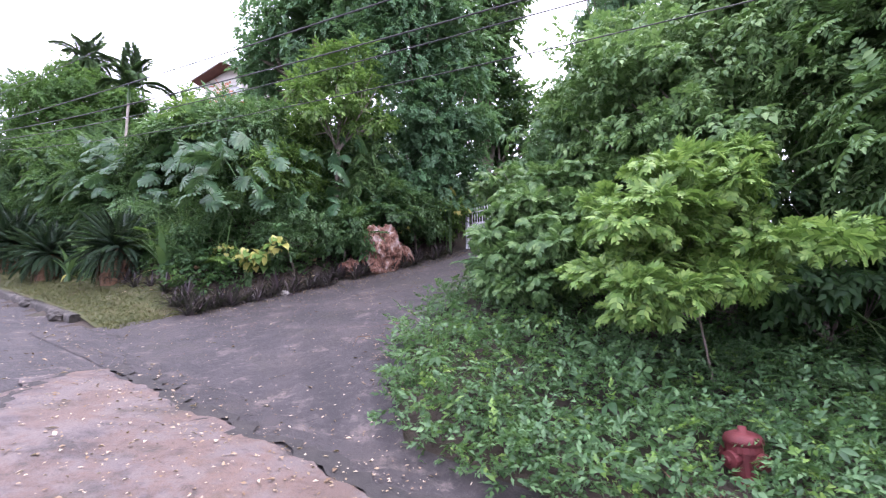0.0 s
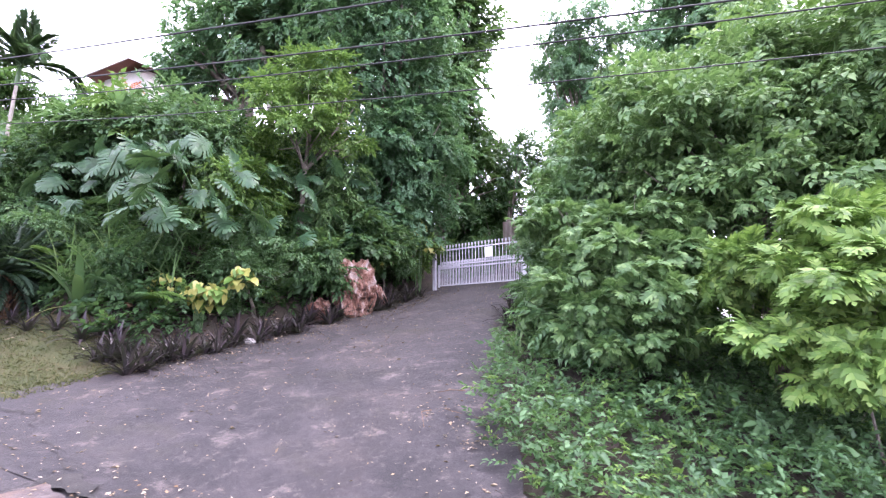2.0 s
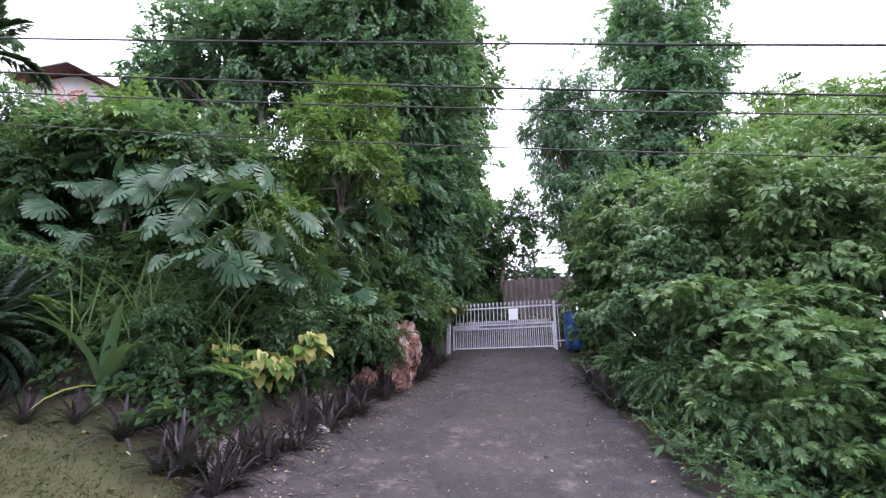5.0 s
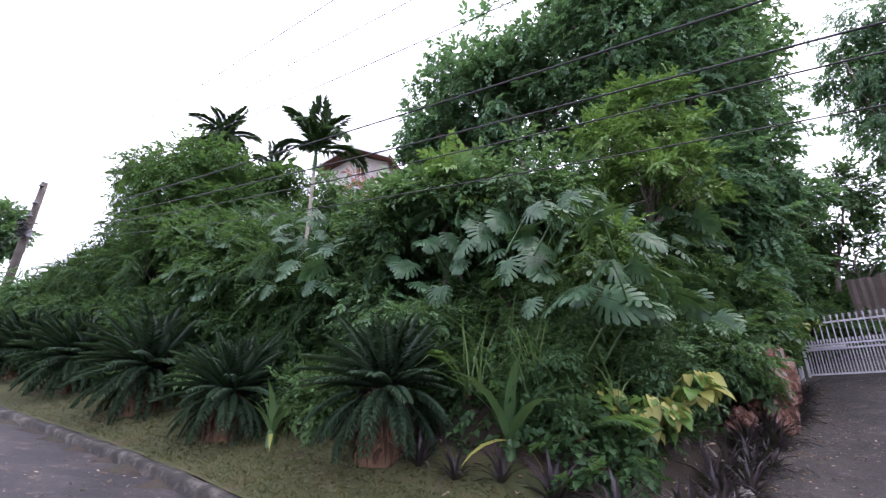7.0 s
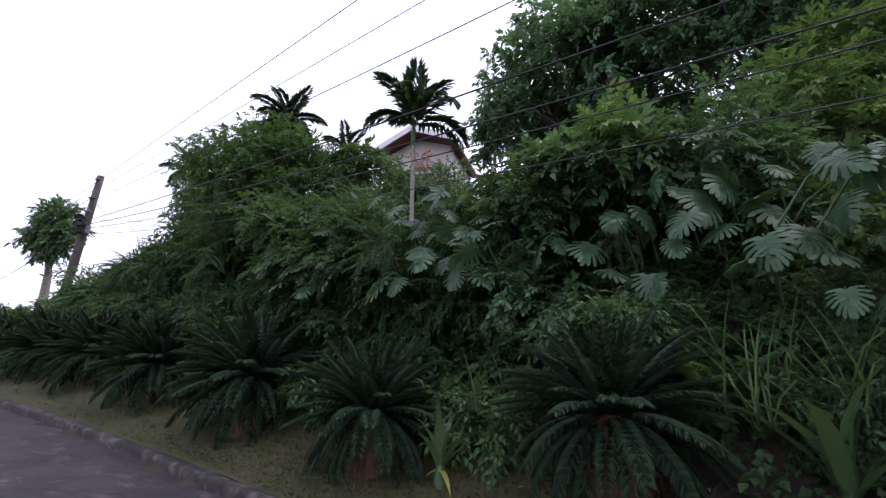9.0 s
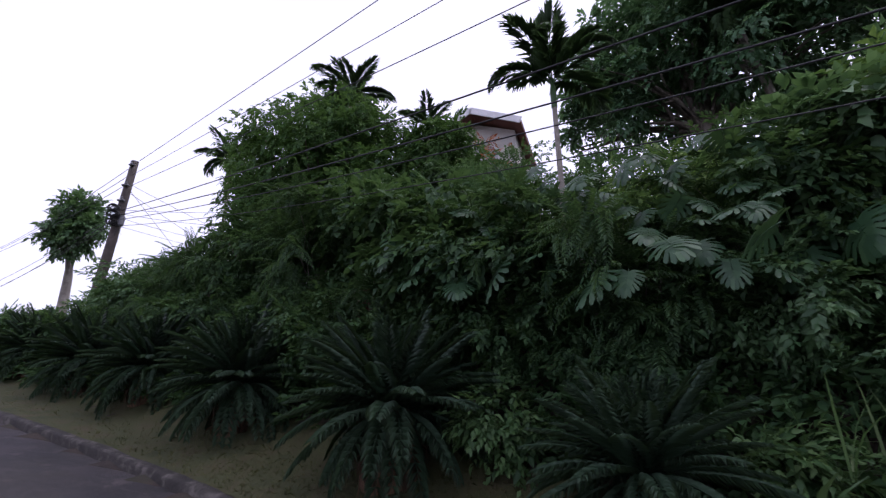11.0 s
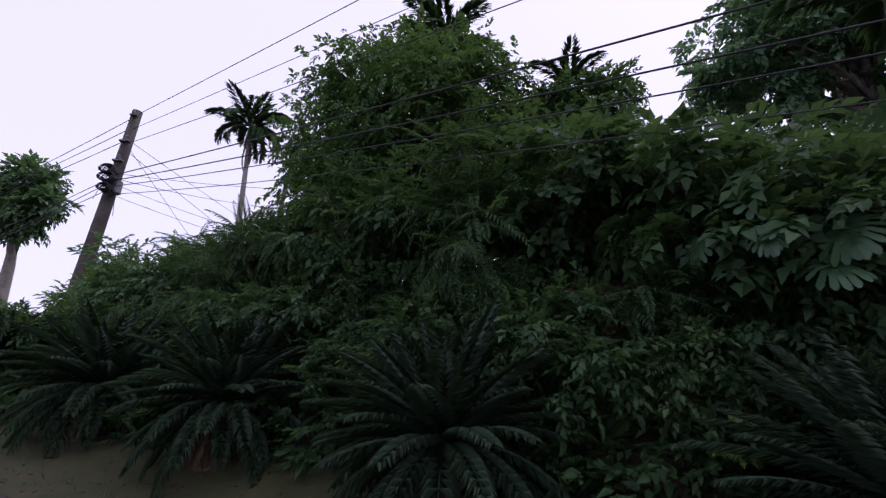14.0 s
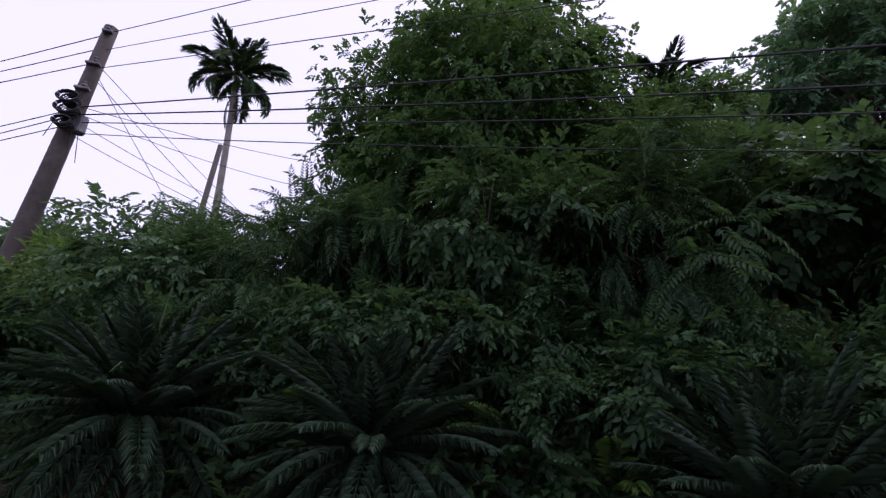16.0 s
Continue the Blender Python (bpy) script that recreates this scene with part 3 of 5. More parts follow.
for s, n, ln, sd in ((10.7, 3.3, 1.9, 1), (12.6, 3.38, 2.6, 4)):
    x, y = xy(s, n)
    put_rock("kerb_stone", x, y, base_z(x, y) + 0.05, 0.14, M["kerb"], "loose broken kerb stone on the mossy verge", sd, 0.75, (ln, 1, 1), 146)
for i, (x, y, r) in enumerate(((-4.55, 9.75, 0.2), (-4.0, 10.0, 0.13), (-5.15, 9.35, 0.11), (-3.5, 10.35, 0.1))):
    put_rock("border_stone", x, y, base_z(x, y) + r * 0.3, r, M["stone"], "grey limestone rock edging the planting bed", 10 + i, 0.7)
for i, (x, y, z, r, sc) in enumerate(((-1.62, 12.52, 2.95, 0.55, (1, 0.7, 1.25)), (-1.15, 13.2, 2.8, 0.36, (1, 0.7, 1.1)), (-2.4, 12.1, 2.4, 0.28, (1, 0.8, 1.0)))):
    put_rock("limestone_outcrop", x, y, z, r, M["rock"], "red and white limestone outcrop at the foot of the bank", 20 + i, 1.0, sc, 45, 5)

# rocky wall behind the cycads further up the road
for i, (s, n, h, r) in enumerate(((18.2, 6.3, 1.2, 0.9), (19.6, 6.5, 1.5, 1.0), (21.0, 6.4, 1.3, 0.95), (16.6, 6.4, 1.2, 0.8))):
    x, y = xy(s, n)
    put_rock("bank_rock", x, y, base_z(x, y) + h, r, M["rock"], "brown exposed rock face in the bank", 40 + i, 1.1, (1, 0.7, 1), 30 * i, 4)


# ---- gate, posts, sign, sheet wall, barrel ----
GL, GR = Vector((0.95, 15.28, 3.40)), Vector((2.95, 13.35, 3.38))
GD = (GR - GL).normalized()
GW = (GR - GL).length
G_ROT = math.degrees(math.atan2(GD.y, GD.x))


def bar(bm, a, b, r, sides=6):
    v, f = tube_arrays([a, b], [r, r], sides)
    vs = [bm.verts.new(p) for p in v]
    for t in f:
        bm.faces.new([vs[i] for i in t])


def build_gate():
    g = empty("driveway_gate", pose(GL.x, GL.y, GL.z, 0, 0, G_ROT), "white painted iron picket gate, closed across the drive", "gate")
    for z in (0.05, 0.56, 0.66, 1.12):
        bm = bmesh.new()
        add_box(bm, (GW / 2, 0, z), (GW - 0.06, 0.035, 0.035))
        part("rail", bm, M["white_iron"], g)
    for k in (0.03, GW - 0.04):
        bm = bmesh.new()
        add_box(bm, (k, 0, 0.34), (0.05, 0.05, 0.68))
        part("stile", bm, M["white_iron"], g)
    bm = bmesh.new()
    bar(bm, (0, 0, 0.05), (0, 0, 1.2), 0.012)
    bar(bm, (0, 0, 1.2), (0, 0, 1.27), 0.024, 6)
    bm2 = bmesh.new()
    bar(bm2, (0, 0, 0.05), (0, 0, 0.7), 0.009)
    bar(bm2, (0, 0, 0.7), (0, 0, 0.77), 0.018, 6)
    tall = part("picket", bm, M["white_iron"], g, at=Matrix.Translation((0.1, 0, 0)))
    low = part("short_picket", bm2, M["white_iron"], g, at=Matrix.Translation((0.15, 0, 0)))
    count = 25
    for i in range(1, count):
        mesh_part("picket", tall.data, g, at=Matrix.Translation((0.1 + i * (GW - 0.2) / (count - 1), 0, 0)))
    for i in range(1, 2 * count - 3):
        mesh_part("short_picket", low.data, g, at=Matrix.Translation((0.15 + i * (GW - 0.3) / (2 * count - 4), 0.02, 0)))
    bm = bmesh.new()
    add_box(bm, (0.42, -0.03, 0.60), (0.7, 0.03, 0.05), bevel=0.006)
    part("bolt", bm, M["white_iron"], g, "white sliding bolt")
    bm = bmesh.new()
    add_box(bm, (1.72, -0.035, 0.92), (0.25, 0.012, 0.3), bevel=0.004)
    part("notice_plate", bm, M["white"], g, "blank white notice plate")
    # the fixed panel beside the gate
    p = empty("fence_panel", pose(*(GR + GD * 0.05), 0, 0, G_ROT), "white iron fence panel half hidden by leaves", "fence")
    bm = bmesh.new()
    add_box(bm, (0.35, 0, 1.12), (0.8, 0.03, 0.03))
    part("rail", bm, M["white_iron"], p)
    bm = bmesh.new()
    add_box(bm, (0.35, 0, 0.2), (0.8, 0.03, 0.03))
    part("rail", bm, M["white_iron"], p)
    for i in range(5):
        mesh_part("picket", tall.data, p, at=Matrix.Translation((0.06 + i * 0.16, 0, 0)))
    for nm, k, h in (("gate_post", -0.12, 1.45), ("gate_post", GW + 0.02, 1.2)):
        q = empty(nm, pose(*(GL + GD * k), 0, 0, G_ROT), "white square iron gate post", "gate post", "gate posts")
        bm = bmesh.new()
        w = 0.1 if k < 0 else 0.06
        add_box(bm, (0, 0, h / 2 - 0.1), (w, w, h + 0.2), bevel=0.008)
        part("shaft", bm, M["white_iron"], q)
        bm = bmesh.new()
        add_box(bm, (0, 0, h + 0.02), (w + 0.03, w + 0.03, 0.04), bevel=0.01)
        part("cap", bm, M["white_iron"], q)


build_gate()


def build_sheet_wall():
    """A brown sheet wall seen over the gate."""
    c = Vector((4.6, 16.3, 0))
    z = base_z(c.x, c.y)
    w = empty("sheet_wall", pose(c.x, c.y, z - 0.1, 0, 0, G_ROT + 8), "brown weathered sheet wall behind the gate", "wall")
    for i in range(4):
        bm = bmesh.new()
        k = 7
        for j in range(k + 1):
            for h in (0, 1.75 + 0.06 * (i % 2)):
                bm.verts.new((-1.1 + i * 0.6 + j * 0.6 / k, 0.02 * math.cos(j * math.pi), h))
        bm.verts.ensure_lookup_table()
        for j in range(k):
            bm.faces.new([bm.verts[q] for q in (2 * j, 2 * j + 2, 2 * j + 3, 2 * j + 1)])
        r = bmesh.ops.solidify(bm, geom=bm.faces[:], thickness=0.02)
        part("sheet", bm, M["fibreglass"], w)


build_sheet_wall()


def lathe(profile, sides=20):
    bm = bmesh.new()
    rings = []
    for r, z in profile:
        rings.append([bm.verts.new((r * math.cos(2 * math.pi * k / sides), r * math.sin(2 * math.pi * k / sides), z)) for k in range(sides)])
    for a, b in zip(rings, rings[1:]):
        for k in range(sides):
            bm.faces.new((a[k], a[(k + 1) % sides], b[(k + 1) % sides], b[k]))
    bm.faces.new(rings[-1])
    bm.faces.new(rings[0][::-1])
    return bm


def build_barrel():
    x, y = 3.3, 12.95
    b = empty("plastic_barrel", pose(x, y, base_z(x, y)), "blue plastic barrel beside the gate under leaves", "barrel")
    part("drum", lathe(((0.24, 0), (0.28, 0.03), (0.29, 0.25), (0.27, 0.28), (0.29, 0.31), (0.29, 0.58), (0.27, 0.61), (0.29, 0.64), (0.28, 0.86), (0.25, 0.9)), 24), M["blue"], b, smooth=True)
    part("rim", lathe(((0.26, 0.9), (0.28, 0.9), (0.28, 0.94), (0.26, 0.94)), 24), M["blue"], b)


build_barrel()


def build_hydrant():
    x, y = 2.32, 3.78
    z = base_z(x, y) - 0.31
    h = empty("fire_hydrant", pose(x, y, z, 0, 0, 20), "faded red fire hydrant sunk among the leaves", "hydrant")
    part("barrel", lathe(((0.15, 0), (0.15, 0.04), (0.1, 0.05), (0.095, 0.5), (0.13, 0.51), (0.13, 0.56), (0.1, 0.57)), 20), M["red"], h, smooth=False)
    part("bonnet", lathe(((0.14, 0.565), (0.14, 0.6), (0.12, 0.63), (0.07, 0.65), (0.035, 0.655), (0.03, 0.69), (0.005, 0.692)), 20), M["red"], h, smooth=True)
    for a in (0, 180, 270):
        bm = lathe(((0.05, 0.08), (0.05, 0.13), (0.066, 0.135), (0.066, 0.17), (0.03, 0.175), (0.025, 0.2), (0.004, 0.2)), 14)
        part("nozzle", bm, M["red"], h, at=pose(0, 0, 0.46, 90, 0, a))


build_hydrant()


# ---- utility poles and cables ----
POLE_TOP = Vector((-22.37, 19.85, 11.0))
POLE_LOW = Vector((-22.95, 20.1, 4.6))


def build_pole():
    d = POLE_TOP - POLE_LOW
    p = empty("utility_pole", Matrix.Translation(POLE_LOW), "leaning dark wooden utility pole with brackets and cables", "utility pole")
    path = [d * t + Vector((0.03 * math.sin(3 * t), 0, 0)) for t in (0, 0.25, 0.5, 0.75, 1)]
    mesh_part("shaft", mesh_np("shaft", *tube_arrays(path, [0.16, 0.15, 0.14, 0.125, 0.11], 12), M["pole"]), p)
    for t, w in ((0.97, 0.16), (0.86, 0.22), (0.78, 0.22)):
        bm = bmesh.new()
        c = d * t
        add_box(bm, c + Vector((0.05, -0.14, 0)), (w, 0.1, 0.05), bevel=0.01)
        part("bracket", bm, M["metal"], p)
        v = lathe(((0.03, 0), (0.045, 0.02), (0.03, 0.05), (0.045, 0.07), (0.02, 0.1)), 10)
        part("insulator", v, M["metal"], p, at=Matrix.Translation(c + Vector((w * 0.4, -0.17, 0.02))))
    for t, rr, dx in ((0.73, 0.12, 0.04), (0.7, 0.13, 0.08), (0.66, 0.1, 0.1)):
        c = d * t + Vector((dx, -0.18, 0))
        ring = [c + Vector((rr * math.cos(a) * (1 + 0.008 * a), -0.005 * a + 0.012 * math.sin(a * 0.37), rr * math.sin(a) * 0.9)) for a in np.linspace(0, 14 * math.pi, 120)]
        mesh_part("cable_coil", mesh_np("cable_coil", *tube_arrays(ring, [0.016] * len(ring), 5), M["cable"]), p, "coil of spare black cable")
    part("junction_can", lathe(((0.07, 0), (0.09, 0.02), (0.09, 0.3), (0.07, 0.32)), 14), M["metal"], p, at=Matrix.Translation(d * 0.65 + Vector((0.24, -0.1, 0))))
    q = empty("utility_pole", Matrix.Translation((-25.14, 36.5, 9.0)), "distant thin wooden pole rising from bushes", "utility pole")
    mesh_part("shaft", mesh_np("shaft", *tube_arrays([(0, 0, 0), (0.6, 0, 9.5)], [0.17, 0.13], 10), M["pole"]), q)


build_pole()


def cable(a, b, sag, r=0.012, label="black overhead cable strung along the road"):
    a, b = Vector(a), Vector(b)
    pts = []
    for k in range(25):
        t = k / 24
        p = a.lerp(b, t)
        p.z -= 4 * sag * t * (1 - t)
        pts.append(p)
    v, f = tube_arrays(pts, [r] * len(pts), 6)
    ob = new("overhead_cable", mesh_np("overhead_cable", v - np.array(a), f, M["cable"]))
    ob.location = a
    return tagged(ob, label, "cable", "overhead cables")


def on_pole(t):
    return POLE_LOW.lerp(POLE_TOP, t)


# the next pole down the road stands out of sight
for zp, ne, ze, sag, r in ((10.9, 3.0, 5.9, 0.1, 0.007), (10.5, 3.3, 5.0, 0.18, 0.006), (10.1, 3.6, 4.4, 0.3, 0.007), (9.3, 4.2, 3.7, 0.35, 0.012), (9.15, 5.2, 4.05, 0.6, 0.012), (9.0, 5.2, 4.1, 0.85, 0.009), (8.8, 5.2, 3.75, 1.05, 0.007)):
    ex, ey = xy(-10, ne)
    cable(on_pole((zp - 4.6) / 6.4), (ex, ey, ze), sag, r)
for t, tgt, sag in ((0.98, (-62, 44, 16.5), 1.2), (0.93, (-62, 43, 15.8), 1.2), (0.88, (-62, 42, 15.0), 1.2), (0.73, (-62, 43, 12.8), 1.3), (0.71, (-62, 43.5, 12.2), 1.3), (0.68, (-60, 41, 11.6), 1.3)):
    cable(on_pole(t), tgt, sag, 0.009)
for t, tgt, sag in ((0.88, (-17.2, 33, 9.4), 0.3), (0.74, (-12.5, 24.5, 12.0), 0.5), (0.72, (-13.5, 26.0, 11.8), 0.7), (0.7, (-16.0, 30, 11.0), 0.6), (0.66, (-15.0, 30, 10.0), 0.5), (0.86, (-20.5, 22.0, 7.2), 0.02), (0.84, (-19.5, 24.0, 8.0), 0.05)):
    cable(on_pole(t), tgt, sag, 0.006, "thin service cable from the pole to a house")
# stray cable ends hanging at the coil
for dx, ln in ((0.12, 0.7), (-0.1, 0.5), (0.2, 0.9)):
    p = on_pole(0.7)
    cable(p + Vector((dx, -0.15, 0)), p + Vector((dx * 1.8, -0.2, -ln)), 0.02, 0.006, "loose cable end hanging from the pole")


# ---- house on the hill ----
def build_house():
    # the gable faces the road
    hx, hy, rot = -11.45, 24.2, -14
    zg = ground_z(hx, hy)
    apex = 14.7 - zg
    ev = apex - 0.72
    h = empty("hill_house", pose(hx, hy, zg, 0, 0, rot), "cream gabled house with red-brown eaves behind the trees", "house")
    w, dp = 1.6, 3.0
    bm = bmesh.new()
    pts = [(-w, 0, 0), (w, 0, 0), (w, 0, ev), (0, 0, apex - 0.1), (-w, 0, ev)]
    f0 = [bm.verts.new(p) for p in pts]
    f1 = [bm.verts.new((p[0], dp, p[2])) for p in pts]
    bm.faces.new(f0)
    bm.faces.new(f1[::-1])
    for i in range(5):
        j = (i + 1) % 5
        bm.faces.new((f0[i], f1[i], f1[j], f0[j]))
    part("wall", bm, M["wall"], h)
    for sg in (-1, 1):
        bm = bmesh.new()
        a = math.atan2(apex - ev, w)
        ln = w / math.cos(a) + 0.45
        add_box(bm, (sg * (w + 0.35) / 2, dp / 2 - 0.3, (apex + ev - 0.16) / 2 + 0.06), (ln, dp + 0.9, 0.09), Euler((0, sg * a, 0)).to_matrix())
        roof = part("roof_slope", bm, M["roof"], h)
        bm = bmesh.new()
        add_box(bm, (sg * (w + 0.35) / 2, -0.79, (apex + ev - 0.16) / 2 + 0.05), (ln, 0.06, 0.26), Euler((0, sg * a, 0)).to_matrix())
        part("barge_board", bm, M["white"], roof, "white barge board")
    # arched window
    bm = bmesh.new()
    n = 14
    ring_o = [bm.verts.new((0.3 + 0.75 * math.cos(math.pi * k / n), -0.05, apex - 1.75 + 0.75 * math.sin(math.pi * k / n))) for k in range(n + 1)]
    ring_i = [bm.verts.new((0.3 + 0.58 * math.cos(math.pi * k / n), -0.05, apex - 1.75 + 0.58 * math.sin(math.pi * k / n))) for k in range(n + 1)]
    for k in range(n):
        bm.faces.new((ring_o[k], ring_o[k + 1], ring_i[k + 1], ring_i[k]))
    bmesh.ops.solidify(bm, geom=bm.faces[:], thickness=0.06)
    fr = part("arched_window_frame", bm, M["white"], h, "white arched window surround")
    bm = bmesh.new()
    vs = [bm.verts.new((0.3 + 0.58 * math.cos(math.pi * k / n), -0.01, apex - 1.75 + 0.58 * math.sin(math.pi * k / n))) for k in range(n + 1)]
    vs += [bm.verts.new((-0.28, -0.01, apex - 3.0)), bm.verts.new((0.88, -0.01, apex - 3.0))]
    bm.faces.new(vs)
    part("pane", bm, M["pane"], fr)


M["pane"] = surface("pale_curtained_window", ((0.3, (0.35, 0.36, 0.38)), (0.7, (0.5, 0.5, 0.52))), 2, 0.15, 40, 0.05, 0.001)
build_house()


# ---- palms and cycads ----
def frond_arrays(length, pairs, leaf_l, leaf_w, arch, rng, vee=25, start=0.12, sides=4, rib=0.012, taper=True, jit=4):
    """A feather frond that starts level along x and arches down: rib and paired leaflets."""
    path, pos = [], np.zeros(3)
    steps = 14
    ang = 0.0
    for i in range(steps + 1):
        path.append(pos.copy())
        ang = -arch * (i / steps) ** 1.3
        pos = pos + np.array((math.cos(ang), 0, math.sin(ang))) * length / steps
    out = [tube_arrays(path, [rib * (1 - 0.85 * i / steps) for i in range(steps + 1)], sides)]
    path = np.array(path)
    rib_v, rib_f = out[0]
    vs, fs, count = [rib_v], [np.asarray(rib_f)], len(rib_v)
    for i in range(pairs):
        t = start + (1 - start) * (i + 0.5) / pairs
        k = min(int(t * steps), steps - 1)
        p = path[k] + (path[k + 1] - path[k]) * (t * steps - k)
        a = -arch * t ** 1.3
        w = (math.sin(math.pi * (0.12 + 0.8 * t)) ** 0.6 if taper else 1.0)
        for sg in (1, -1):
            lv, lf = small_leaf(leaf_l * w, leaf_w, 0.25)
            m = np.array((Euler((0, -a, 0)).to_matrix() @ Euler((radians(-sg * vee + rng.normal(0, jit)), 0, radians(sg * (62 - 22 * t + rng.normal(0, jit))))).to_matrix()))
            lv = lv @ m.T + p
            root = int(np.argmin(((rib_v - lv[0] - (0, sg * rib * 0.5, 0)) ** 2).sum(1)))
            # the leaflet grows out of the rib itself
            vs.append(lv[1:])
            fs.append(np.where(lf == 0, root, lf + count - 1))
            count += 3
    return np.concatenate(vs), np.concatenate(fs)


CYC_FRONDS = [mesh_np("frond", *frond_arrays(1.1, 46, 0.19, 0.013, ar, RNG, 24, 0.1, 4, 0.008), M["g_cycad"]) for ar in (0.35, 0.6, 0.95)]


def shaggy_fibre(r, h, seed, scales=170):
    """Old leaf bases and hanging dry leaves round a cycad trunk."""
    rng = np.random.default_rng(seed)
    pieces = []
    for i in range(scales):
        a, z = rng.uniform(0, 6.283), rng.uniform(0.05, h)
        lv, lf = mid_leaf(rng.uniform(0.12, 0.36), 0.045, 0.1, 0.4)
        m = np.array((Euler((0, 0, a)).to_matrix() @ Euler((0, radians(rng.uniform(35, 85)), 0)).to_matrix()))
        pieces.append((lv @ m.T + np.array((math.cos(a) * r * 0.9, math.sin(a) * r * 0.9, z)), lf))
    return mesh_np("dry_fibre", *joined(pieces), M["fibre"])


M["fibre"] = leaf_mat("red_brown_dry_fibre", (0.03, 0.014, 0.009), (0.07, 0.034, 0.02), (0.14, 0.078, 0.048), 0.9, 0.1)


def build_cycad(x, y, h=0.75, r=0.26, size=1.0, rz=0, fronds=96, up=0.0):
    z = ground_z(x, y)
    c = empty("cycad", pose(x, y, z, 0, 0, rz), "dark green sago cycad with shaggy brown trunk on the verge", "cycad", "cycads on the verge")
    rng = seeds("cycad%.2f" % x)
    mesh_part("trunk", mesh_np("trunk", *tube_arrays([(0, 0, -0.15), (0, 0, h * 0.5), (0, 0, h)], [r * 0.95, r, r * 0.75], 14), M["dead"]), c, "thick brown trunk")
    tagged(mesh_part("dry_fibre", shaggy_fibre(r, h, int(abs(x) * 10)), c, "shaggy dry leaf bases"), kind="stuff")
    for i in range(fronds):
        q = (i + 0.5) / fronds
        pitch = -86 + 116 * q ** 0.95 + up + rng.normal(0, 5)
        a = i * 137.5 + rng.normal(0, 6)
        k = 0 if q < 0.3 else (1 if q < 0.7 else 2)
        sz = size * rng.uniform(0.88, 1.08) * (0.8 if q < 0.15 else 1.0)
        mesh_part("frond", CYC_FRONDS[k], c, at=pose(0, 0, h, 0, 0, a) @ pose(0, 0, 0, 0, pitch, 0) @ Matrix.Diagonal((sz, sz, sz, 1)))
    return c


for x, y, h, r, sz, rz in ((-7.45, 10.65, 0.72, 0.32, 0.95, 0), (-9.95, 11.75, 0.62, 0.26, 0.9, 40), (-12.25, 13.2, 0.75, 0.34, 1.15, 80), (-15.0, 14.8, 0.65, 0.27, 1.15, 200), (-17.6, 16.2, 0.6, 0.26, 1.1, 260), (-19.7, 17.1, 0.6, 0.26, 1.1, 300), (-22.2, 18.1, 0.55, 0.25, 1.0, 10)):
    build_cycad(x, y, h, r, sz, rz)

PALM_FRONDS = [mesh_np("frond", *frond_arrays(2.0, 58, 0.6, 0.022, ar, RNG, 50, 0.14, 5, 0.018, jit=13), M["g_palm"]) for ar in (0.5, 1.15, 2.0)]
DEAD_FROND = mesh_np("dead_frond", *frond_arrays(1.7, 22, 0.35, 0.03, 0.6, RNG, 60, 0.15, 5, 0.018), M["deadgrey"])


def build_palm(x, y, crown_z, size=1.0, fronds=13, r=0.09, rz=0, dead=0, bend=(0, 0), upright=0.0, label="slender palm with grey ringed trunk and arching fronds"):
    z = ground_z(x, y) - 0.1
    p = empty("palm_tree", pose(x, y, z), label, "palm", "palms")
    h = crown_z - z
    pth = [(bend[0] * t * t, bend[1] * t * t, h * t) for t in np.linspace(0, 1, 26)]
    rad = [r * (1.25 if i == 0 else 1.0) * (1 + 0.05 * (i % 2)) * (1 - 0.25 * i / 25) for i in range(26)]
    mesh_part("trunk", mesh_np("trunk", *tube_arrays(pth, rad, 10), M["palmbark"]), p)
    tx, ty = bend
    mesh_part("crownshaft", mesh_np("crownshaft", *tube_arrays([(tx, ty, h - 0.05), (tx, ty, h + 0.35 * size), (tx, ty, h + 0.75 * size)], [r * 0.95, r * 1.05, r * 0.4], 10), M["strap"]), p, "green crownshaft")
    rng = seeds("palm%.2f" % x)
    for i in range(fronds):
        q = (i + 0.5) / fronds
        pitch = -80 + 85 * q + rng.normal(0, 6) - upright
        k = 0 if q < 0.25 else (1 if q < 0.65 else 2)
        s = size * rng.uniform(0.85, 1.1)
        mesh_part("frond", PALM_FRONDS[k], p, at=pose(tx, ty, h + 0.55 * size, 0, 0, rz + i * 137.5) @ pose(0, 0, 0, 0, pitch, 0) @ Matrix.Diagonal((s, s, s, 1)))
    for i in range(dead):
        mesh_part("dead_frond", DEAD_FROND, p, "hanging dry frond", at=pose(tx, ty, h, 0, 0, i * 160 + 40) @ pose(0, 0, 0, 0, 74, 0) @ Matrix.Diagonal((size, size, size, 1)))


build_palm(-9.95, 14.2, 8.1, 0.72, 11, 0.05, 20, upright=38)
build_palm(-14.9, 18.6, 11.7, 0.62, 17, 0.08, 70)
build_palm(-15.6, 19.2, 11.5, 0.55, 14, 0.08, 10)
build_palm(-12.75, 17.7, 9.9, 0.46, 12, 0.06, 130, bend=(0.25, 0))
build_palm(-20.7, 22.6, 12.1, 0.64, 19, 0.085, 50, dead=3, bend=(-0.15, 0))
build_palm(-4.3, 17.2, 12.0, 0.75, 14, 0.12, 10, dead=2, bend=(-0.6, 0))


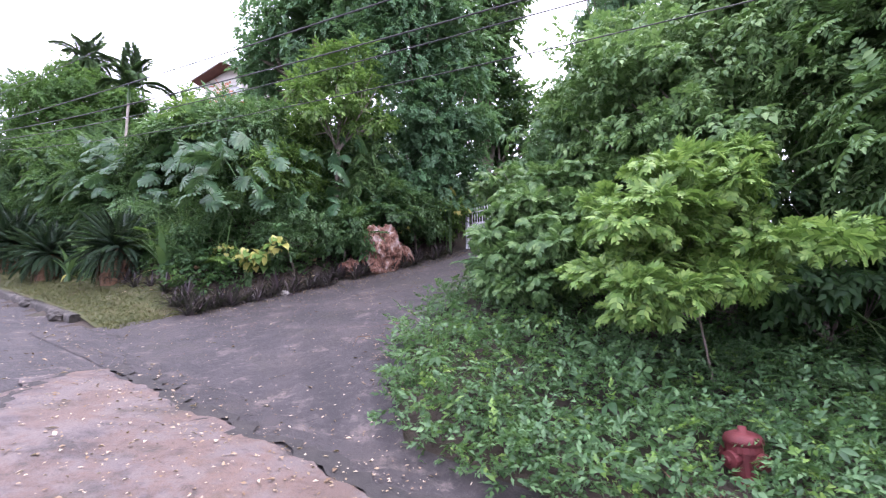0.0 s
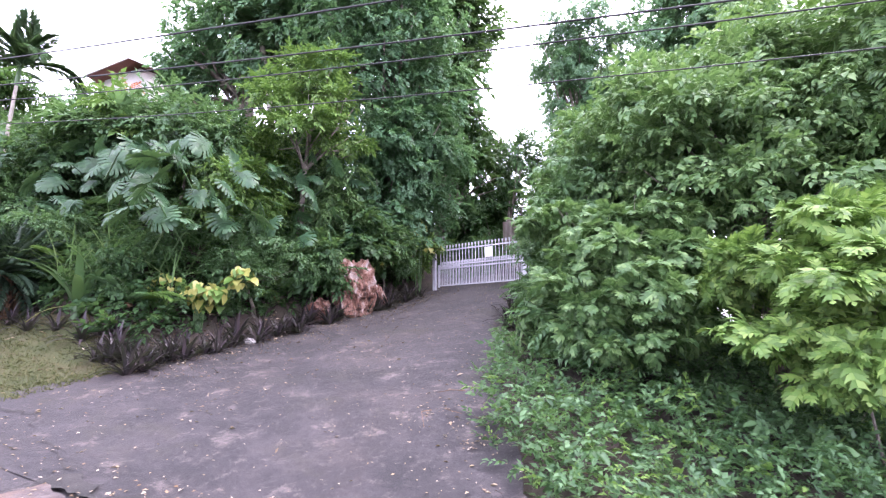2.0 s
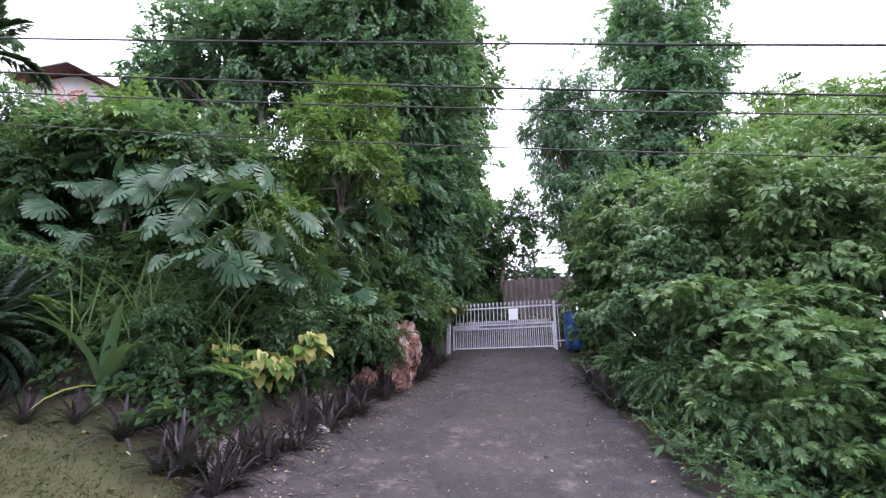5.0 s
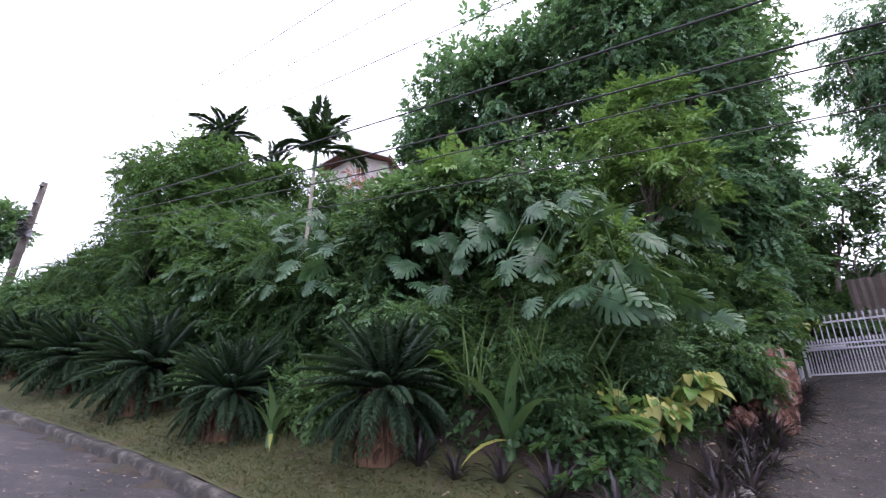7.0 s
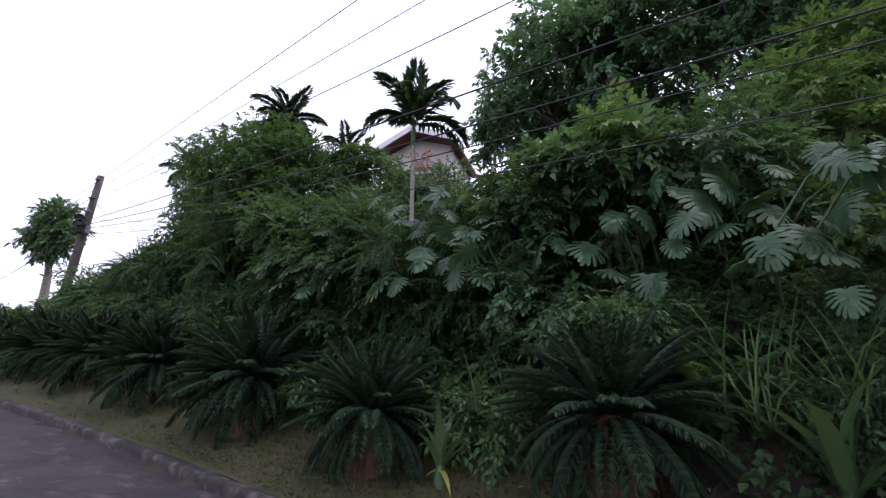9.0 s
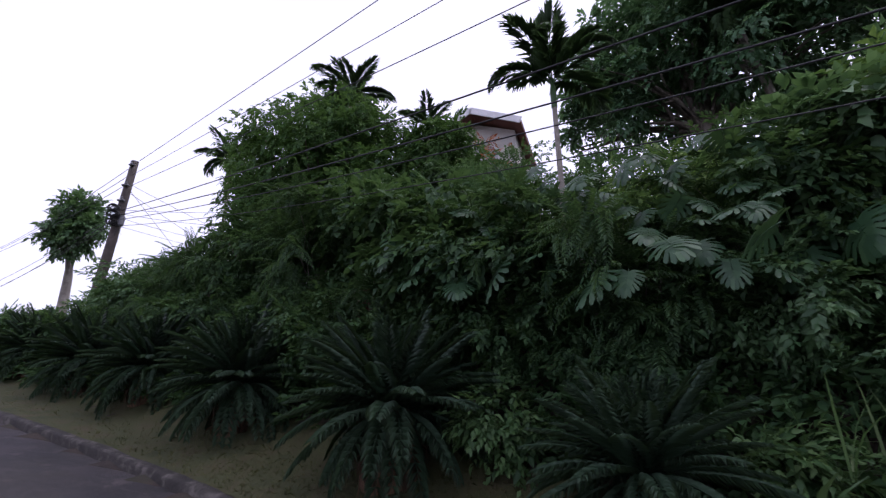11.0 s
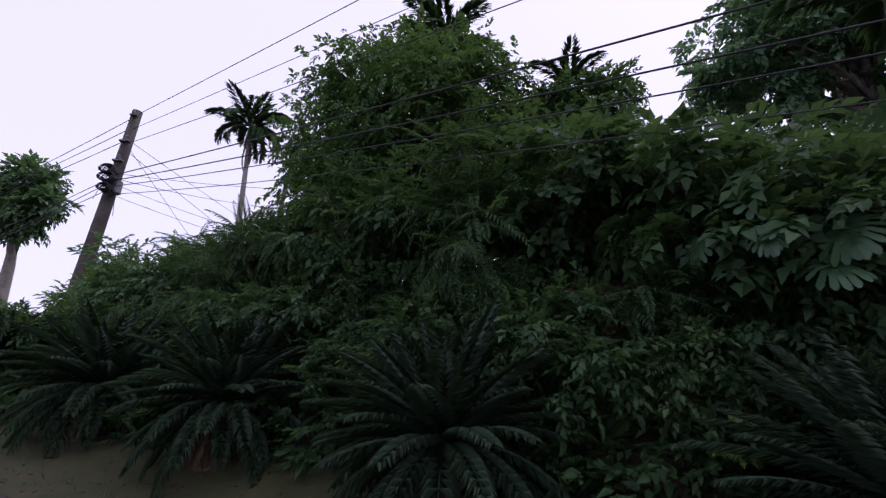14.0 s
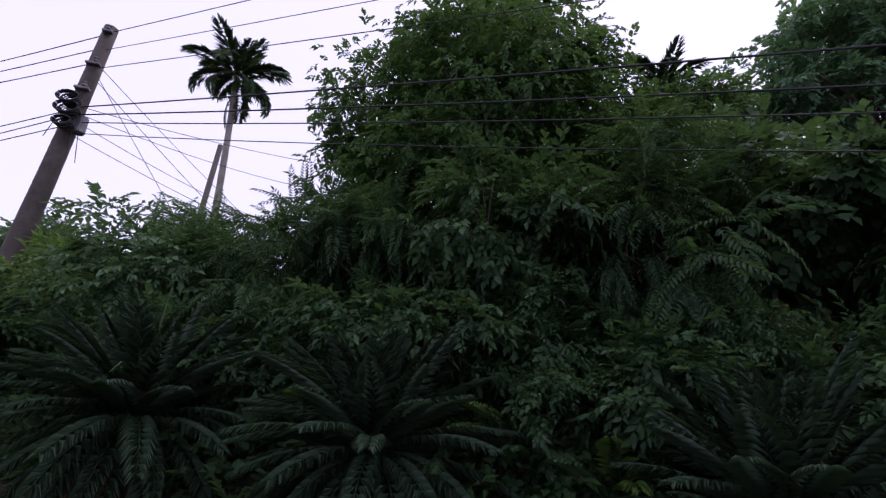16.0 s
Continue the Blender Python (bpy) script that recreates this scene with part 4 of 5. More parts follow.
# ---- trees ----
tree("round_headed_tree", -30.8, 27.0, [(-30.5, 26.2, 12.0, 0.95), (-31.1, 26.5, 11.5, 0.8), (-29.8, 26.1, 11.4, 0.8), (-30.4, 25.8, 11.0, 0.8)], 1100, T_ALTBIG, "g_mid", "pale forked trunk tree with a clipped round crown", trunk=0.22, size=1.2, foot=6.0, bark="palmbark")
tree("vine_covered_tree", -0.6, 15.6, [(-0.9, 14.9, 12.6, 2.3), (0.2, 15.4, 10.2, 1.8), (-1.4, 14.9, 10.0, 1.7), (0.3, 15.2, 7.7, 1.5), (-0.9, 14.7, 7.6, 1.3), (0.3, 15.6, 5.6, 1.2), (-0.2, 15.0, 6.6, 1.2), (0.5, 15.9, 7.0, 1.1), (-0.9, 14.6, 5.6, 1.0), (-1.2, 15.5, 15.2, 2.1), (-2.3, 16.0, 13.6, 1.6)], 13500, T_VINE, "g_blue", "tall tree wrapped in hanging vines above the gate", trunk=0.3, size=0.75, droop=0.5, rough=0.5, shell=0.82)
tree("broadleaf_tree", -5.2, 18.6, [(-5.0, 17.6, 12.4, 2.1), (-6.3, 18.4, 13.0, 1.6), (-3.4, 17.6, 14.2, 1.8), (-6.6, 19.0, 11.3, 1.4), (-3.2, 17.2, 11.6, 1.6), (-7.3, 18.3, 11.7, 0.95), (-7.4, 18.6, 13.1, 0.8), (-5.0, 18.0, 14.0, 1.4), (-7.5, 19.6, 12.4, 1.2), (-8.0, 20.2, 11.2, 0.8)], 5600, T_ALTBIG, "g_blue", "dark dense broadleaf tree on the hill", trunk=0.24, size=0.95, droop=0.5, rough=0.5, shell=0.85)
tree("broadleaf_tree", 1.6, 18.6, [(1.3, 17.6, 14.0, 2.2), (1.6, 17.4, 11.2, 1.5), (0.8, 18.0, 16.2, 1.9), (3.0, 18.5, 8.2, 1.3), (3.2, 18.4, 6.3, 1.0), (2.5, 18.2, 9.8, 1.1)], 4200, T_ALTBIG, "g_dark", "tall broadleaf tree behind the gate", trunk=0.28, size=1.25, droop=0.6)
tree("vine_covered_tree", 14.0, 17.0, [(13.3, 17.0, 19.8, 2.3), (14.7, 16.8, 17.4, 2.4), (13.5, 16.8, 14.8, 2.6), (14.4, 17.0, 22.4, 2.2), (13.2, 17.4, 12.0, 2.8)], 7500, T_VINE, "g_blue", "tall column tree smothered in vines", trunk=0.4, size=1.15, droop=0.6, rough=0.5)
tree("broadleaf_tree", 21.7, 16.4, [(21.7, 16.2, 17.0, 1.6), (22.8, 15.6, 16.4, 1.5), (21.0, 16.4, 15.4, 1.6)], 1400, T_ALTBIG, "g_dark", "small dark tree far behind the thicket", trunk=0.2, size=1.2)
tree("broadleaf_tree", 4.8, 20.0, [(5.0, 19.8, 9.4, 0.9), (4.3, 19.5, 8.2, 1.0), (4.9, 19.6, 7.0, 1.1), (3.9, 19.5, 9.6, 0.8), (3.9, 19.5, 6.6, 1.0), (5.6, 19.9, 6.0, 1.0)], 2000, T_ALTBIG, "g_dark", "dark leafy tree closing the view behind the gate", trunk=0.14, size=0.9)
tree("broadleaf_tree", 7.6, 17.6, [(7.6, 17.2, 14.8, 1.4), (6.7, 17.3, 13.4, 1.2), (8.3, 17.0, 13.2, 1.5), (7.2, 17.2, 11.8, 1.3), (8.2, 16.8, 10.8, 1.4), (6.6, 17.2, 10.2, 0.9), (7.4, 17.0, 8.8, 1.4), (7.9, 16.8, 7.2, 1.3), (8.4, 16.6, 5.8, 1.2)], 4200, T_ALT, "g_blue", "thin grey-green tree with hanging vines", trunk=0.2, size=1.15, droop=0.9, shell=0.65)
tree("broadleaf_tree", 4.2, 18.2, [(4.9, 17.6, 8.6, 0.9), (3.0, 18.4, 6.0, 0.9), (5.2, 17.4, 6.8, 0.9)], 700, T_ALT, "g_mid", "small tree against the sky behind the gate", trunk=0.12, size=1.3, shell=0.6)
tree("yellow_green_tree", -3.0, 13.0, [(-3.2, 12.7, 8.35, 0.5, 0.6), (-2.4, 12.7, 8.7, 0.45, 0.6), (-2.9, 12.4, 7.7, 0.55, 0.6), (-2.2, 12.6, 7.7, 0.55, 0.6), (-3.7, 12.3, 7.4, 0.5, 0.6), (-2.5, 12.4, 6.9, 0.6, 0.6), (-3.3, 12.2, 6.6, 0.6, 0.6), (-1.9, 12.7, 6.8, 0.5, 0.6)], 900, T_ALT, "g_lime", "young tree with bright yellow-green leaves", trunk=0.07, size=1.0, droop=0.15, shell=0.5)
tree("mango_tree", -15.6, 19.0, [(-15.9, 18.1, 9.4, 1.7), (-14.8, 18.4, 9.9, 1.5), (-17.0, 19.4, 9.6, 1.55), (-15.8, 19.4, 10.8, 1.5), (-14.0, 18.0, 8.2, 1.4), (-12.9, 17.9, 9.0, 1.1), (-12.1, 17.6, 9.1, 1.0), (-11.6, 17.4, 7.6, 0.9), (-16.6, 18.4, 7.8, 1.4), (-17.6, 19.9, 8.5, 1.05)], 14000, T_ALTBIG, "g_mango", "dense dark evergreen tree over the bank", trunk=0.2, size=0.56, droop=0.6, rough=0.16, shell=0.85)
# right of the drive
tree("bright_shrub", 2.9, 5.2, [(2.75, 5.1, 2.75, 0.7, 0.45), (2.2, 4.9, 2.25, 0.65, 0.4), (3.0, 4.9, 2.4, 0.65, 0.45), (2.5, 5.2, 1.75, 0.8, 0.4), (3.3, 5.1, 3.0, 0.5, 0.5), (3.0, 4.6, 1.8, 0.75, 0.4), (2.0, 5.7, 2.45, 0.5, 0.5), (1.95, 4.7, 1.5, 0.5, 0.45)], 1150, T_UMB, "g_lime", "bright green shrub with tiers of drooping lobed leaves", "shrub", trunk=0.014, droop=0.12, foot=0.2, size=0.58, shell=0.7)
tree("green_shrub", 1.6, 7.2, [(1.7, 7.0, 2.7, 0.8, 0.5), (1.25, 7.2, 2.35, 0.82, 0.6), (1.1, 7.0, 1.75, 0.6, 0.6), (1.6, 7.8, 3.4, 0.75, 0.6), (2.2, 7.4, 3.3, 0.8, 0.6), (1.5, 6.8, 2.0, 0.8, 0.6)], 1800, T_UMB, "g_bright", "spreading shrub with tiers of light green leaves beside the drive", "shrub", trunk=0.05, size=0.56, droop=0.15, shell=0.7)
tree("wild_tree", 4.6, 7.6, [(4.4, 7.3, 4.9, 1.5), (3.4, 7.3, 4.6, 1.2), (5.4, 7.0, 5.2, 1.5), (4.6, 8.2, 6.0, 1.4), (3.0, 8.0, 5.2, 1.1), (3.8, 8.6, 5.8, 1.1), (5.6, 6.2, 3.9, 1.3), (4.0, 6.6, 3.6, 1.1)], 7000, T_UMBSMALL + T_ALTBIG, "g_bright", "overgrown light green tree hung with creepers beside the drive", trunk=0.14, droop=0.5, size=0.66)
tree("wild_tree", 6.6, 5.2, [(5.6, 5.3, 4.4, 1.2), (6.4, 4.6, 4.9, 1.4), (6.2, 5.8, 6.0, 1.5), (5.4, 4.4, 3.0, 1.2), (6.8, 3.8, 3.6, 1.4), (7.4, 4.8, 6.2, 1.6)], 3600, T_PIN, "g_bright", "tall shrub with feathered bright green leaves", trunk=0.12, droop=0.4)
tree("green_shrub", 2.8, 9.6, [(2.5, 9.2, 4.0, 1.1), (3.2, 9.6, 4.9, 1.1), (2.4, 10.2, 3.6, 1.0), (3.4, 8.8, 3.6, 1.1), (2.0, 8.8, 3.0, 0.8)], 3400, T_UMBSMALL, "g_mid", "leafy shrub crowding the edge of the drive", "shrub", trunk=0.08, size=0.7)
tree("green_shrub", 3.4, 11.8, [(3.4, 11.2, 4.5, 0.9), (4.1, 12.0, 5.3, 1.1), (4.4, 12.6, 4.4, 1.1), (4.2, 11.2, 6.0, 1.2), (5.2, 12.4, 6.8, 1.4), (3.3, 12.1, 3.75, 0.5)], 2600, T_ALT + T_UMBSMALL, "g_bright", "green shrub by the gate and barrel", "shrub", trunk=0.08, size=1.2)
tree("green_shrub", 1.6, 8.6, [(1.6, 8.3, 2.2, 0.7), (1.25, 7.4, 1.75, 0.6), (2.1, 8.9, 2.6, 0.75), (1.9, 9.6, 2.7, 0.55)], 1200, T_PIN, "g_mid", "low shrub with feathered leaves beside the drive", "shrub", trunk=0.05, size=0.8)
tree("wild_tree", 7.5, 9.5, [(7.0, 9.5, 7.4, 1.8), (8.2, 9.0, 6.4, 1.9), (6.6, 10.4, 6.2, 1.7), (8.8, 8.0, 8.2, 1.6)], 3600, T_UMBSMALL + T_ALTBIG, "g_lime", "overgrown tree behind the shrubs", trunk=0.16, size=0.9)

# the planted bank, shrub by shrub
BANK = [
    ("shrub", -2.6, 12.3, 0.75, 1.5, "T_ALT", "g_dark"), ("shrub", -3.6, 11.3, 0.8, 1.5, "T_NEAR", "g_mid"), 
    ("shrub", -0.8, 14.2, 0.7, 1.6, "T_ALT", "g_mid"), ("shrub", 0.3, 15.3, 0.7, 1.9, "T_ALT", "g_lime"), ("shrub", -1.6, 13.6, 0.8, 2.2, "T_VINE", "g_dark"),
    
    ("shrub", -4.2, 12.0, 0.95, 2.0, "T_ALT", "g_lime"), ("shrub", -5.4, 12.2, 1.0, 2.2, "T_ALT", "g_mid"), ("shrub", -6.8, 12.6, 1.0, 2.2, "T_ALTBIG", "g_mid"),
    ("shrub", -8.4, 12.9, 1.0, 2.0, "T_ALT", "g_dark"), ("shrub", -9.6, 13.2, 0.95, 1.9, "T_FEATHER", "g_dark"), ("shrub", -10.8, 13.9, 1.0, 2.1, "T_ALT", "g_dark"),
    ("shrub", -12.0, 14.8, 1.0, 2.2, "T_ALTBIG", "g_dark"), ("shrub", -13.2, 16.0, 1.0, 2.4, "T_VINE", "g_dark"), ("shrub", -14.6, 16.4, 1.0, 2.4, "T_FEATHER", "g_dark"),
    # the feathery pair here has darker leaves to paint in a shaded hollow
    ("shrub", -16.0, 17.0, 1.0, 2.3, "T_ALT", "g_dark"), ("shrub", -17.4, 17.8, 1.0, 2.2, "T_FEATHER", "g_dark"), ("shrub", -18.8, 18.6, 1.0, 1.9, "T_FEATHER", "g_dark"),
    ("shrub", -20.2, 19.2, 1.0, 1.7, "T_ALT", "g_mid"), ("shrub", -21.8, 20.2, 1.0, 1.3, "T_ALT", "g_lime"), ("shrub", -24.0, 20.8, 0.9, 0.9, "T_ALT", "g_bright"),
    ("shrub", -26.5, 22.0, 0.9, 0.8, "T_ALT", "g_bright"), ("shrub", -29.0, 23.0, 0.9, 0.8, "T_ALT", "g_mid"), ("shrub", -31.5, 24.0, 1.0, 0.8, "T_ALT", "g_mid"),
    ("shrub", -2.6, 13.9, 1.0, 2.4, "T_PIN", "g_bright"), ("shrub", -4.4, 13.6, 1.0, 2.2, "T_PIN", "g_lime"), ("shrub", -6.0, 13.8, 1.0, 2.0, "T_ALTBIG", "g_mid"),
    ("shrub", -8.0, 14.4, 1.0, 1.9, "T_PIN", "g_lime"), ("shrub", -11.4, 15.6, 1.0, 2.0, "T_PIN", "g_mid"), ("shrub", -9.4, 16.0, 1.1, 2.0, "T_ALT", "g_mid"),
    ("shrub", -12.4, 17.4, 1.2, 2.4, "T_FEATHER", "g_mid"), ("shrub", -16.8, 19.8, 1.2, 2.4, "T_ALT", "g_dark"), ("shrub", -19.2, 20.4, 1.2, 2.2, "T_FEATHER", "g_mid"),
    ("shrub", -6.4, 15.8, 1.2, 2.2, "T_ALT", "g_dark"), ("shrub", -3.0, 15.8, 1.2, 2.6, "T_ALT", "g_dark"), ("shrub", -21.0, 21.8, 1.2, 2.0, "T_FEATHER", "g_mid"), ("shrub", -23.5, 23.5, 1.3, 2.0, "T_ALT", "g_mid"),
]
KINDS = {"T_ALT": (T_ALT, "small-leaved green shrub on the planted bank"), "T_NEAR": (T_NEAR, "glossy small-leaved shrub trailing over the bank"), "T_ALTBIG": (T_ALTBIG, "large-leaved green shrub on the planted bank"),
         "T_FEATHER": (T_FEATHER, "feathery fern-like shrub on the bank"), "T_VINE": (T_VINE, "hanging vine thicket over the bank"), "T_PIN": (T_PIN, "shrub with feathered compound leaves on the bank")}
for nm, x, y, r, h, kind, mat in BANK:
    z = ground_z(x, y)
    rng = seeds("b%.1f%.1f" % (x, y))
    blobs = [(x, y, z + h - r * 0.8, r, 0.85)]
    for _ in range(4):
        a = rng.uniform(0, 6.283)
        blobs.append((x + 0.6 * r * math.cos(a), y + 0.6 * r * math.sin(a), z + rng.uniform(0.35, 0.85) * h, r * rng.uniform(0.5, 0.75), 0.9))
    cnt = {"T_NEAR": 1500, "T_ALT": 900, "T_ALTBIG": 700, "T_FEATHER": 480, "T_VINE": 700, "T_PIN": 520}[kind]
    tree("bank_shrub", x, y, blobs, int(1.25 * cnt * r * r), KINDS[kind][0], mat, KINDS[kind][1], "shrub", trunk=0.035, droop=0.45, foot=z, size=0.8 if kind == "T_NEAR" else 0.9)

# dark shrubs added behind the gate, standing in for the shaded ground there
for x, y, h in ((1.9, 17.0, 1.25), (2.9, 16.6, 1.1), (3.9, 17.4, 1.2), (2.4, 18.4, 1.4), (4.9, 18.6, 1.3)):
    z = base_z(x, y)
    tree("garden_hedge_shrub", x, y, [(x, y, z + h * 0.55, 0.62, 0.9), (x + 0.4, y - 0.2, z + h * 0.4, 0.5), (x - 0.4, y + 0.1, z + h * 0.4, 0.5)], 520, T_ALT, "g_dark", "dark shrub added behind the gate in place of shade", "shrub", trunk=0.03, foot=z, size=0.8)

for x, y, z, r in ((-12.4, 21.6, 11.2, 0.95), (-11.2, 21.6, 10.7, 0.9), (-10.1, 21.8, 10.9, 1.0)):
    tree("garden_shrub", x, y, [(x, y, z, r), (x + 0.5, y, z - 0.6, r * 0.8), (x - 0.5, y, z - 0.6, r * 0.8)], 700, T_ALT, "g_mid", "leafy garden shrub below the house", "shrub", trunk=0.06, size=0.9)

for x, y, z, r in ((5.4, 9.8, 3.0, 1.1), (6.4, 7.6, 2.4, 1.2), (4.6, 11.0, 3.2, 1.0), (7.6, 5.6, 2.0, 1.2), (5.2, 14.2, 4.2, 1.2), (7.0, 12.0, 4.0, 1.4), (4.9, 6.0, 2.2, 1.1), (6.2, 4.2, 1.7, 1.1), (7.6, 7.4, 3.4, 1.5)):
    tree("thicket_shrub", x, y, [(x, y, z, r), (x + 0.6, y, z - 0.6, r * 0.8), (x - 0.5, y + 0.3, z - 0.7, r * 0.8)], 800, T_ALT, "g_dark", "dark thicket shrub behind the drive-side bushes", "shrub", trunk=0.05)

# ---- foot of the bank: a front row of low plants, and undergrowth over the slope ----
EDGE_A, EDGE_B, EDGE_C = xy(33, 4.0), (-5.0, 9.05), (0.7, 15.3)


def foot_of_bank(d):
    """A place on the bank's foot, d metres from the corner by the drive: plus along the road, minus up the drive. Returns place and inward normal."""
    if d < 0:
        u = Vector((0.67, 0.742))
        return -4.9 + u.x * -d, 9.05 + u.y * -d, (-0.742, 0.67)
    s = 9.1 + d
    x, y = xy(s, kerb_n(s) + 1.1)
    return x, y, (SY, -SX)


def inside(d, e):
    x, y, nrm = foot_of_bank(d)
    return x + nrm[0] * e, y + nrm[1] * e


FRONT = (("T_NEAR", "g_mid"), ("T_NEAR", "g_dark"), ("T_ALT", "g_dark"), ("T_FEATHER", "g_dark"), ("T_NEAR", "g_mid"), ("T_ALT", "g_mid"))
rng_f = seeds("front row")
for i, d in enumerate(np.arange(-7.2, 24.5, 0.85)):
    e = rng_f.uniform(0.95, 1.3) + (0.15 if d < 4 else 0)
    x, y = inside(d, e)
    if math.hypot(x + 4.0, y - 10.8) < 1.05 or math.hypot(x + 1.8, y - 12.7) < 0.9 or 0.1 < d < 2.5:
        continue
    kind, mat = FRONT[int(rng_f.integers(0, len(FRONT)))]
    # further up the road a darker leaf colour stands in for low shade
    mat = "g_dark" if d > 5 else mat
    r, h = (rng_f.uniform(0.5, 0.68), rng_f.uniform(0.95, 1.5)) if d > 4 else (rng_f.uniform(0.4, 0.52), rng_f.uniform(0.8, 1.3))
    z = ground_z(x, y)
    blobs = [(x, y, z + h - r * 0.7, r, 0.85)] + [(x + rng_f.normal(0, 0.3), y + rng_f.normal(0, 0.3), z + rng_f.uniform(0.25, 0.7) * h, r * 0.7, 0.9) for _ in range(3)]
    cnt = {"T_NEAR": 1500, "T_ALT": 900, "T_FEATHER": 480}[kind]
    tree("bank_shrub", x, y, blobs, int(cnt * r), KINDS[kind][0], mat, KINDS[kind][1], "shrub", trunk=0.02, droop=0.5, foot=z, limbs=False, size=0.75)


def carpet(name, places, height, templates, mat, label, category, size=1.0, tilt=0.5, face=(0, 0, 0)):
    """Leaves over a stretch of ground, as one uncountable mass."""
    rng = seeds(name)
    P = np.array([(x, y, ground_z(x, y) + rng.uniform(0.02, 1.0) * height(x, y)) for x, y in places])
    n = len(P)
    D = unit(rng.normal(size=(n, 3)) * (1, 1, 0.5) + np.array((0, 0, tilt)) + np.array(face))
    U = unit(rng.normal(size=(n, 3)) * 0.35 + np.array((0, 0, 1)))
    ob = new(name, mesh_np(name, *scattered(templates, P, D, U, size * rng.uniform(0.7, 1.25, n), rng), M[mat]))
    return tagged(ob, label, category, "", "stuff")


rng_u = seeds("undergrowth")
slope = [inside(d, e) for d, e in zip(rng_u.uniform(-8.5, 25, 21000), np.abs(rng_u.normal(1.6, 1.3, 21000)) + 0.15)]
slope = [p for p in slope if edge_e(*p) > (0.55 if p[0] > -7.2 else 0.4)]
carpet("bank_undergrowth", [p for p in slope[:9000] if rng_u.random() < (0.25 if 0.5 < math.hypot(p[0] + 6.4, p[1] - 11.2) < 1.9 else 1)], lambda x, y: 0.45, T_ALT, "g_dark", "dense dark undergrowth covering the bank", "undergrowth", 1.0, 0.1, (-0.4, -0.6, 0))
carpet("bank_ivy", slope[9000:13500], lambda x, y: 0.6, T_VINE, "g_dark", "dark creeping vines over the bank", "undergrowth", 0.6, 0.0, (-0.4, -0.6, -0.2))

# ground cover right of the drive
rng_g = seeds("ground cover")
cover = []
while len(cover) < 15500:
    x, y = rng_g.uniform(-1.2, 8.5), rng_g.uniform(1.2, 13.5)
    s, n = sn(x, y)
    gap = (x + 0.45) * 0.88 - max(0, y - 6.6) * 0.47 if y > 4.6 else x + 0.6 - (4.6 - y) * 0.9
    gap += 0.16 * noise.noise(Vector((x * 1.8, y * 1.8, 4)))
    if gap < -0.15 or n < 3.15 or (abs((x - 2.25) * 0.85 - (y - 3.75) * 0.53) < 0.14 and -0.5 < (x - 2.25) * 0.53 + (y - 3.75) * 0.85 < 0.2) or rng_g.random() > 1.25 - 0.1 * y:
        continue
    cover.append((x, y))


def cover_h(x, y):
    return 0.4 + 0.28 * noise.noise(Vector((x * 0.9, y * 0.9, 1)))


carpet("ground_cover", cover[:8500], cover_h, T_NEAR, "g_mid", "knee-high green leafy ground cover beside the drive", "ground cover", 0.72, 0.5)
carpet("dark_ground_cover", cover[8500:13600], cover_h, T_NEAR, "g_dark", "dark green leafy ground cover beside the drive", "ground cover", 0.7, 0.3)
carpet("bright_ground_cover", cover[13600:15200], cover_h, T_NEAR, "g_lime", "light green young shoots in the ground cover", "ground cover", 0.65, 0.8)
carpet("broad_ground_cover", cover[15200:], cover_h, T_WHORL, "g_mid", "broad glossy leaves in the ground cover", "ground cover", 0.62, 1.2)


# ---- split-leaf climbers ----
def split_leaf(length, width, rng, lobes=6):
    """A large heart-shaped leaf, whole near its rib and cut into fingers that fan out from it; x to the tip, arched."""
    def rib(t):
        return np.array((t * 0.62 * length, 0, -0.1 * length * t * t))
    pieces = [tube_arrays([rib(-0.25), rib(0.3), rib(0.7), rib(1.3)], [0.010, 0.008, 0.005, 0.002], 5)]
    for sg in (1, -1):
        for i in range(lobes + 1):
            t = (i + 0.5) / (lobes + 1)
            ang = radians(128 - 118 * t)
            reach = width * 0.5 * (0.84 + 0.34 * math.sin(math.pi * (0.12 + 0.8 * t))) * rng.uniform(0.9, 1.07)
            side = np.array((-math.sin(ang), sg * math.cos(ang), 0))
            curl, cut = rng.uniform(0.16, 0.34), rng.uniform(0.88, 1.06)
            rows = []
            for u, gap in ((0, 1.1), (0.36, 1.1), (0.52, 0.66 * cut), (0.88, 0.62 * cut), (1.0, 0.2)):
                half = (0.31 * length / (lobes + 1) + 0.15 * reach * u) * gap
                a2 = ang - 0.22 * u
                mid = rib(t) + np.array((math.cos(a2), sg * math.sin(a2), 0)) * reach * u + np.array((0, 0, 0.05 * reach * math.sin(u * 2.8) - curl * reach * u * u))
                rows += [mid - side * half, mid + side * half]
            f = []
            for k in range(4):
                f += [(2 * k, 2 * k + 1, 2 * k + 3), (2 * k, 2 * k + 3, 2 * k + 2)]
            pieces.append((np.array(rows), np.array(f) if sg < 0 else np.array(f)[:, ::-1]))
    return joined(pieces)


MON = [mesh_np("leaf", *split_leaf(0.5, 0.56, RNG, 6), M["g_monstera"]) for _ in range(3)] + [mesh_np("leaf", *split_leaf(0.54, 0.6, RNG, 7), M["g_monstera"]) for _ in range(3)]


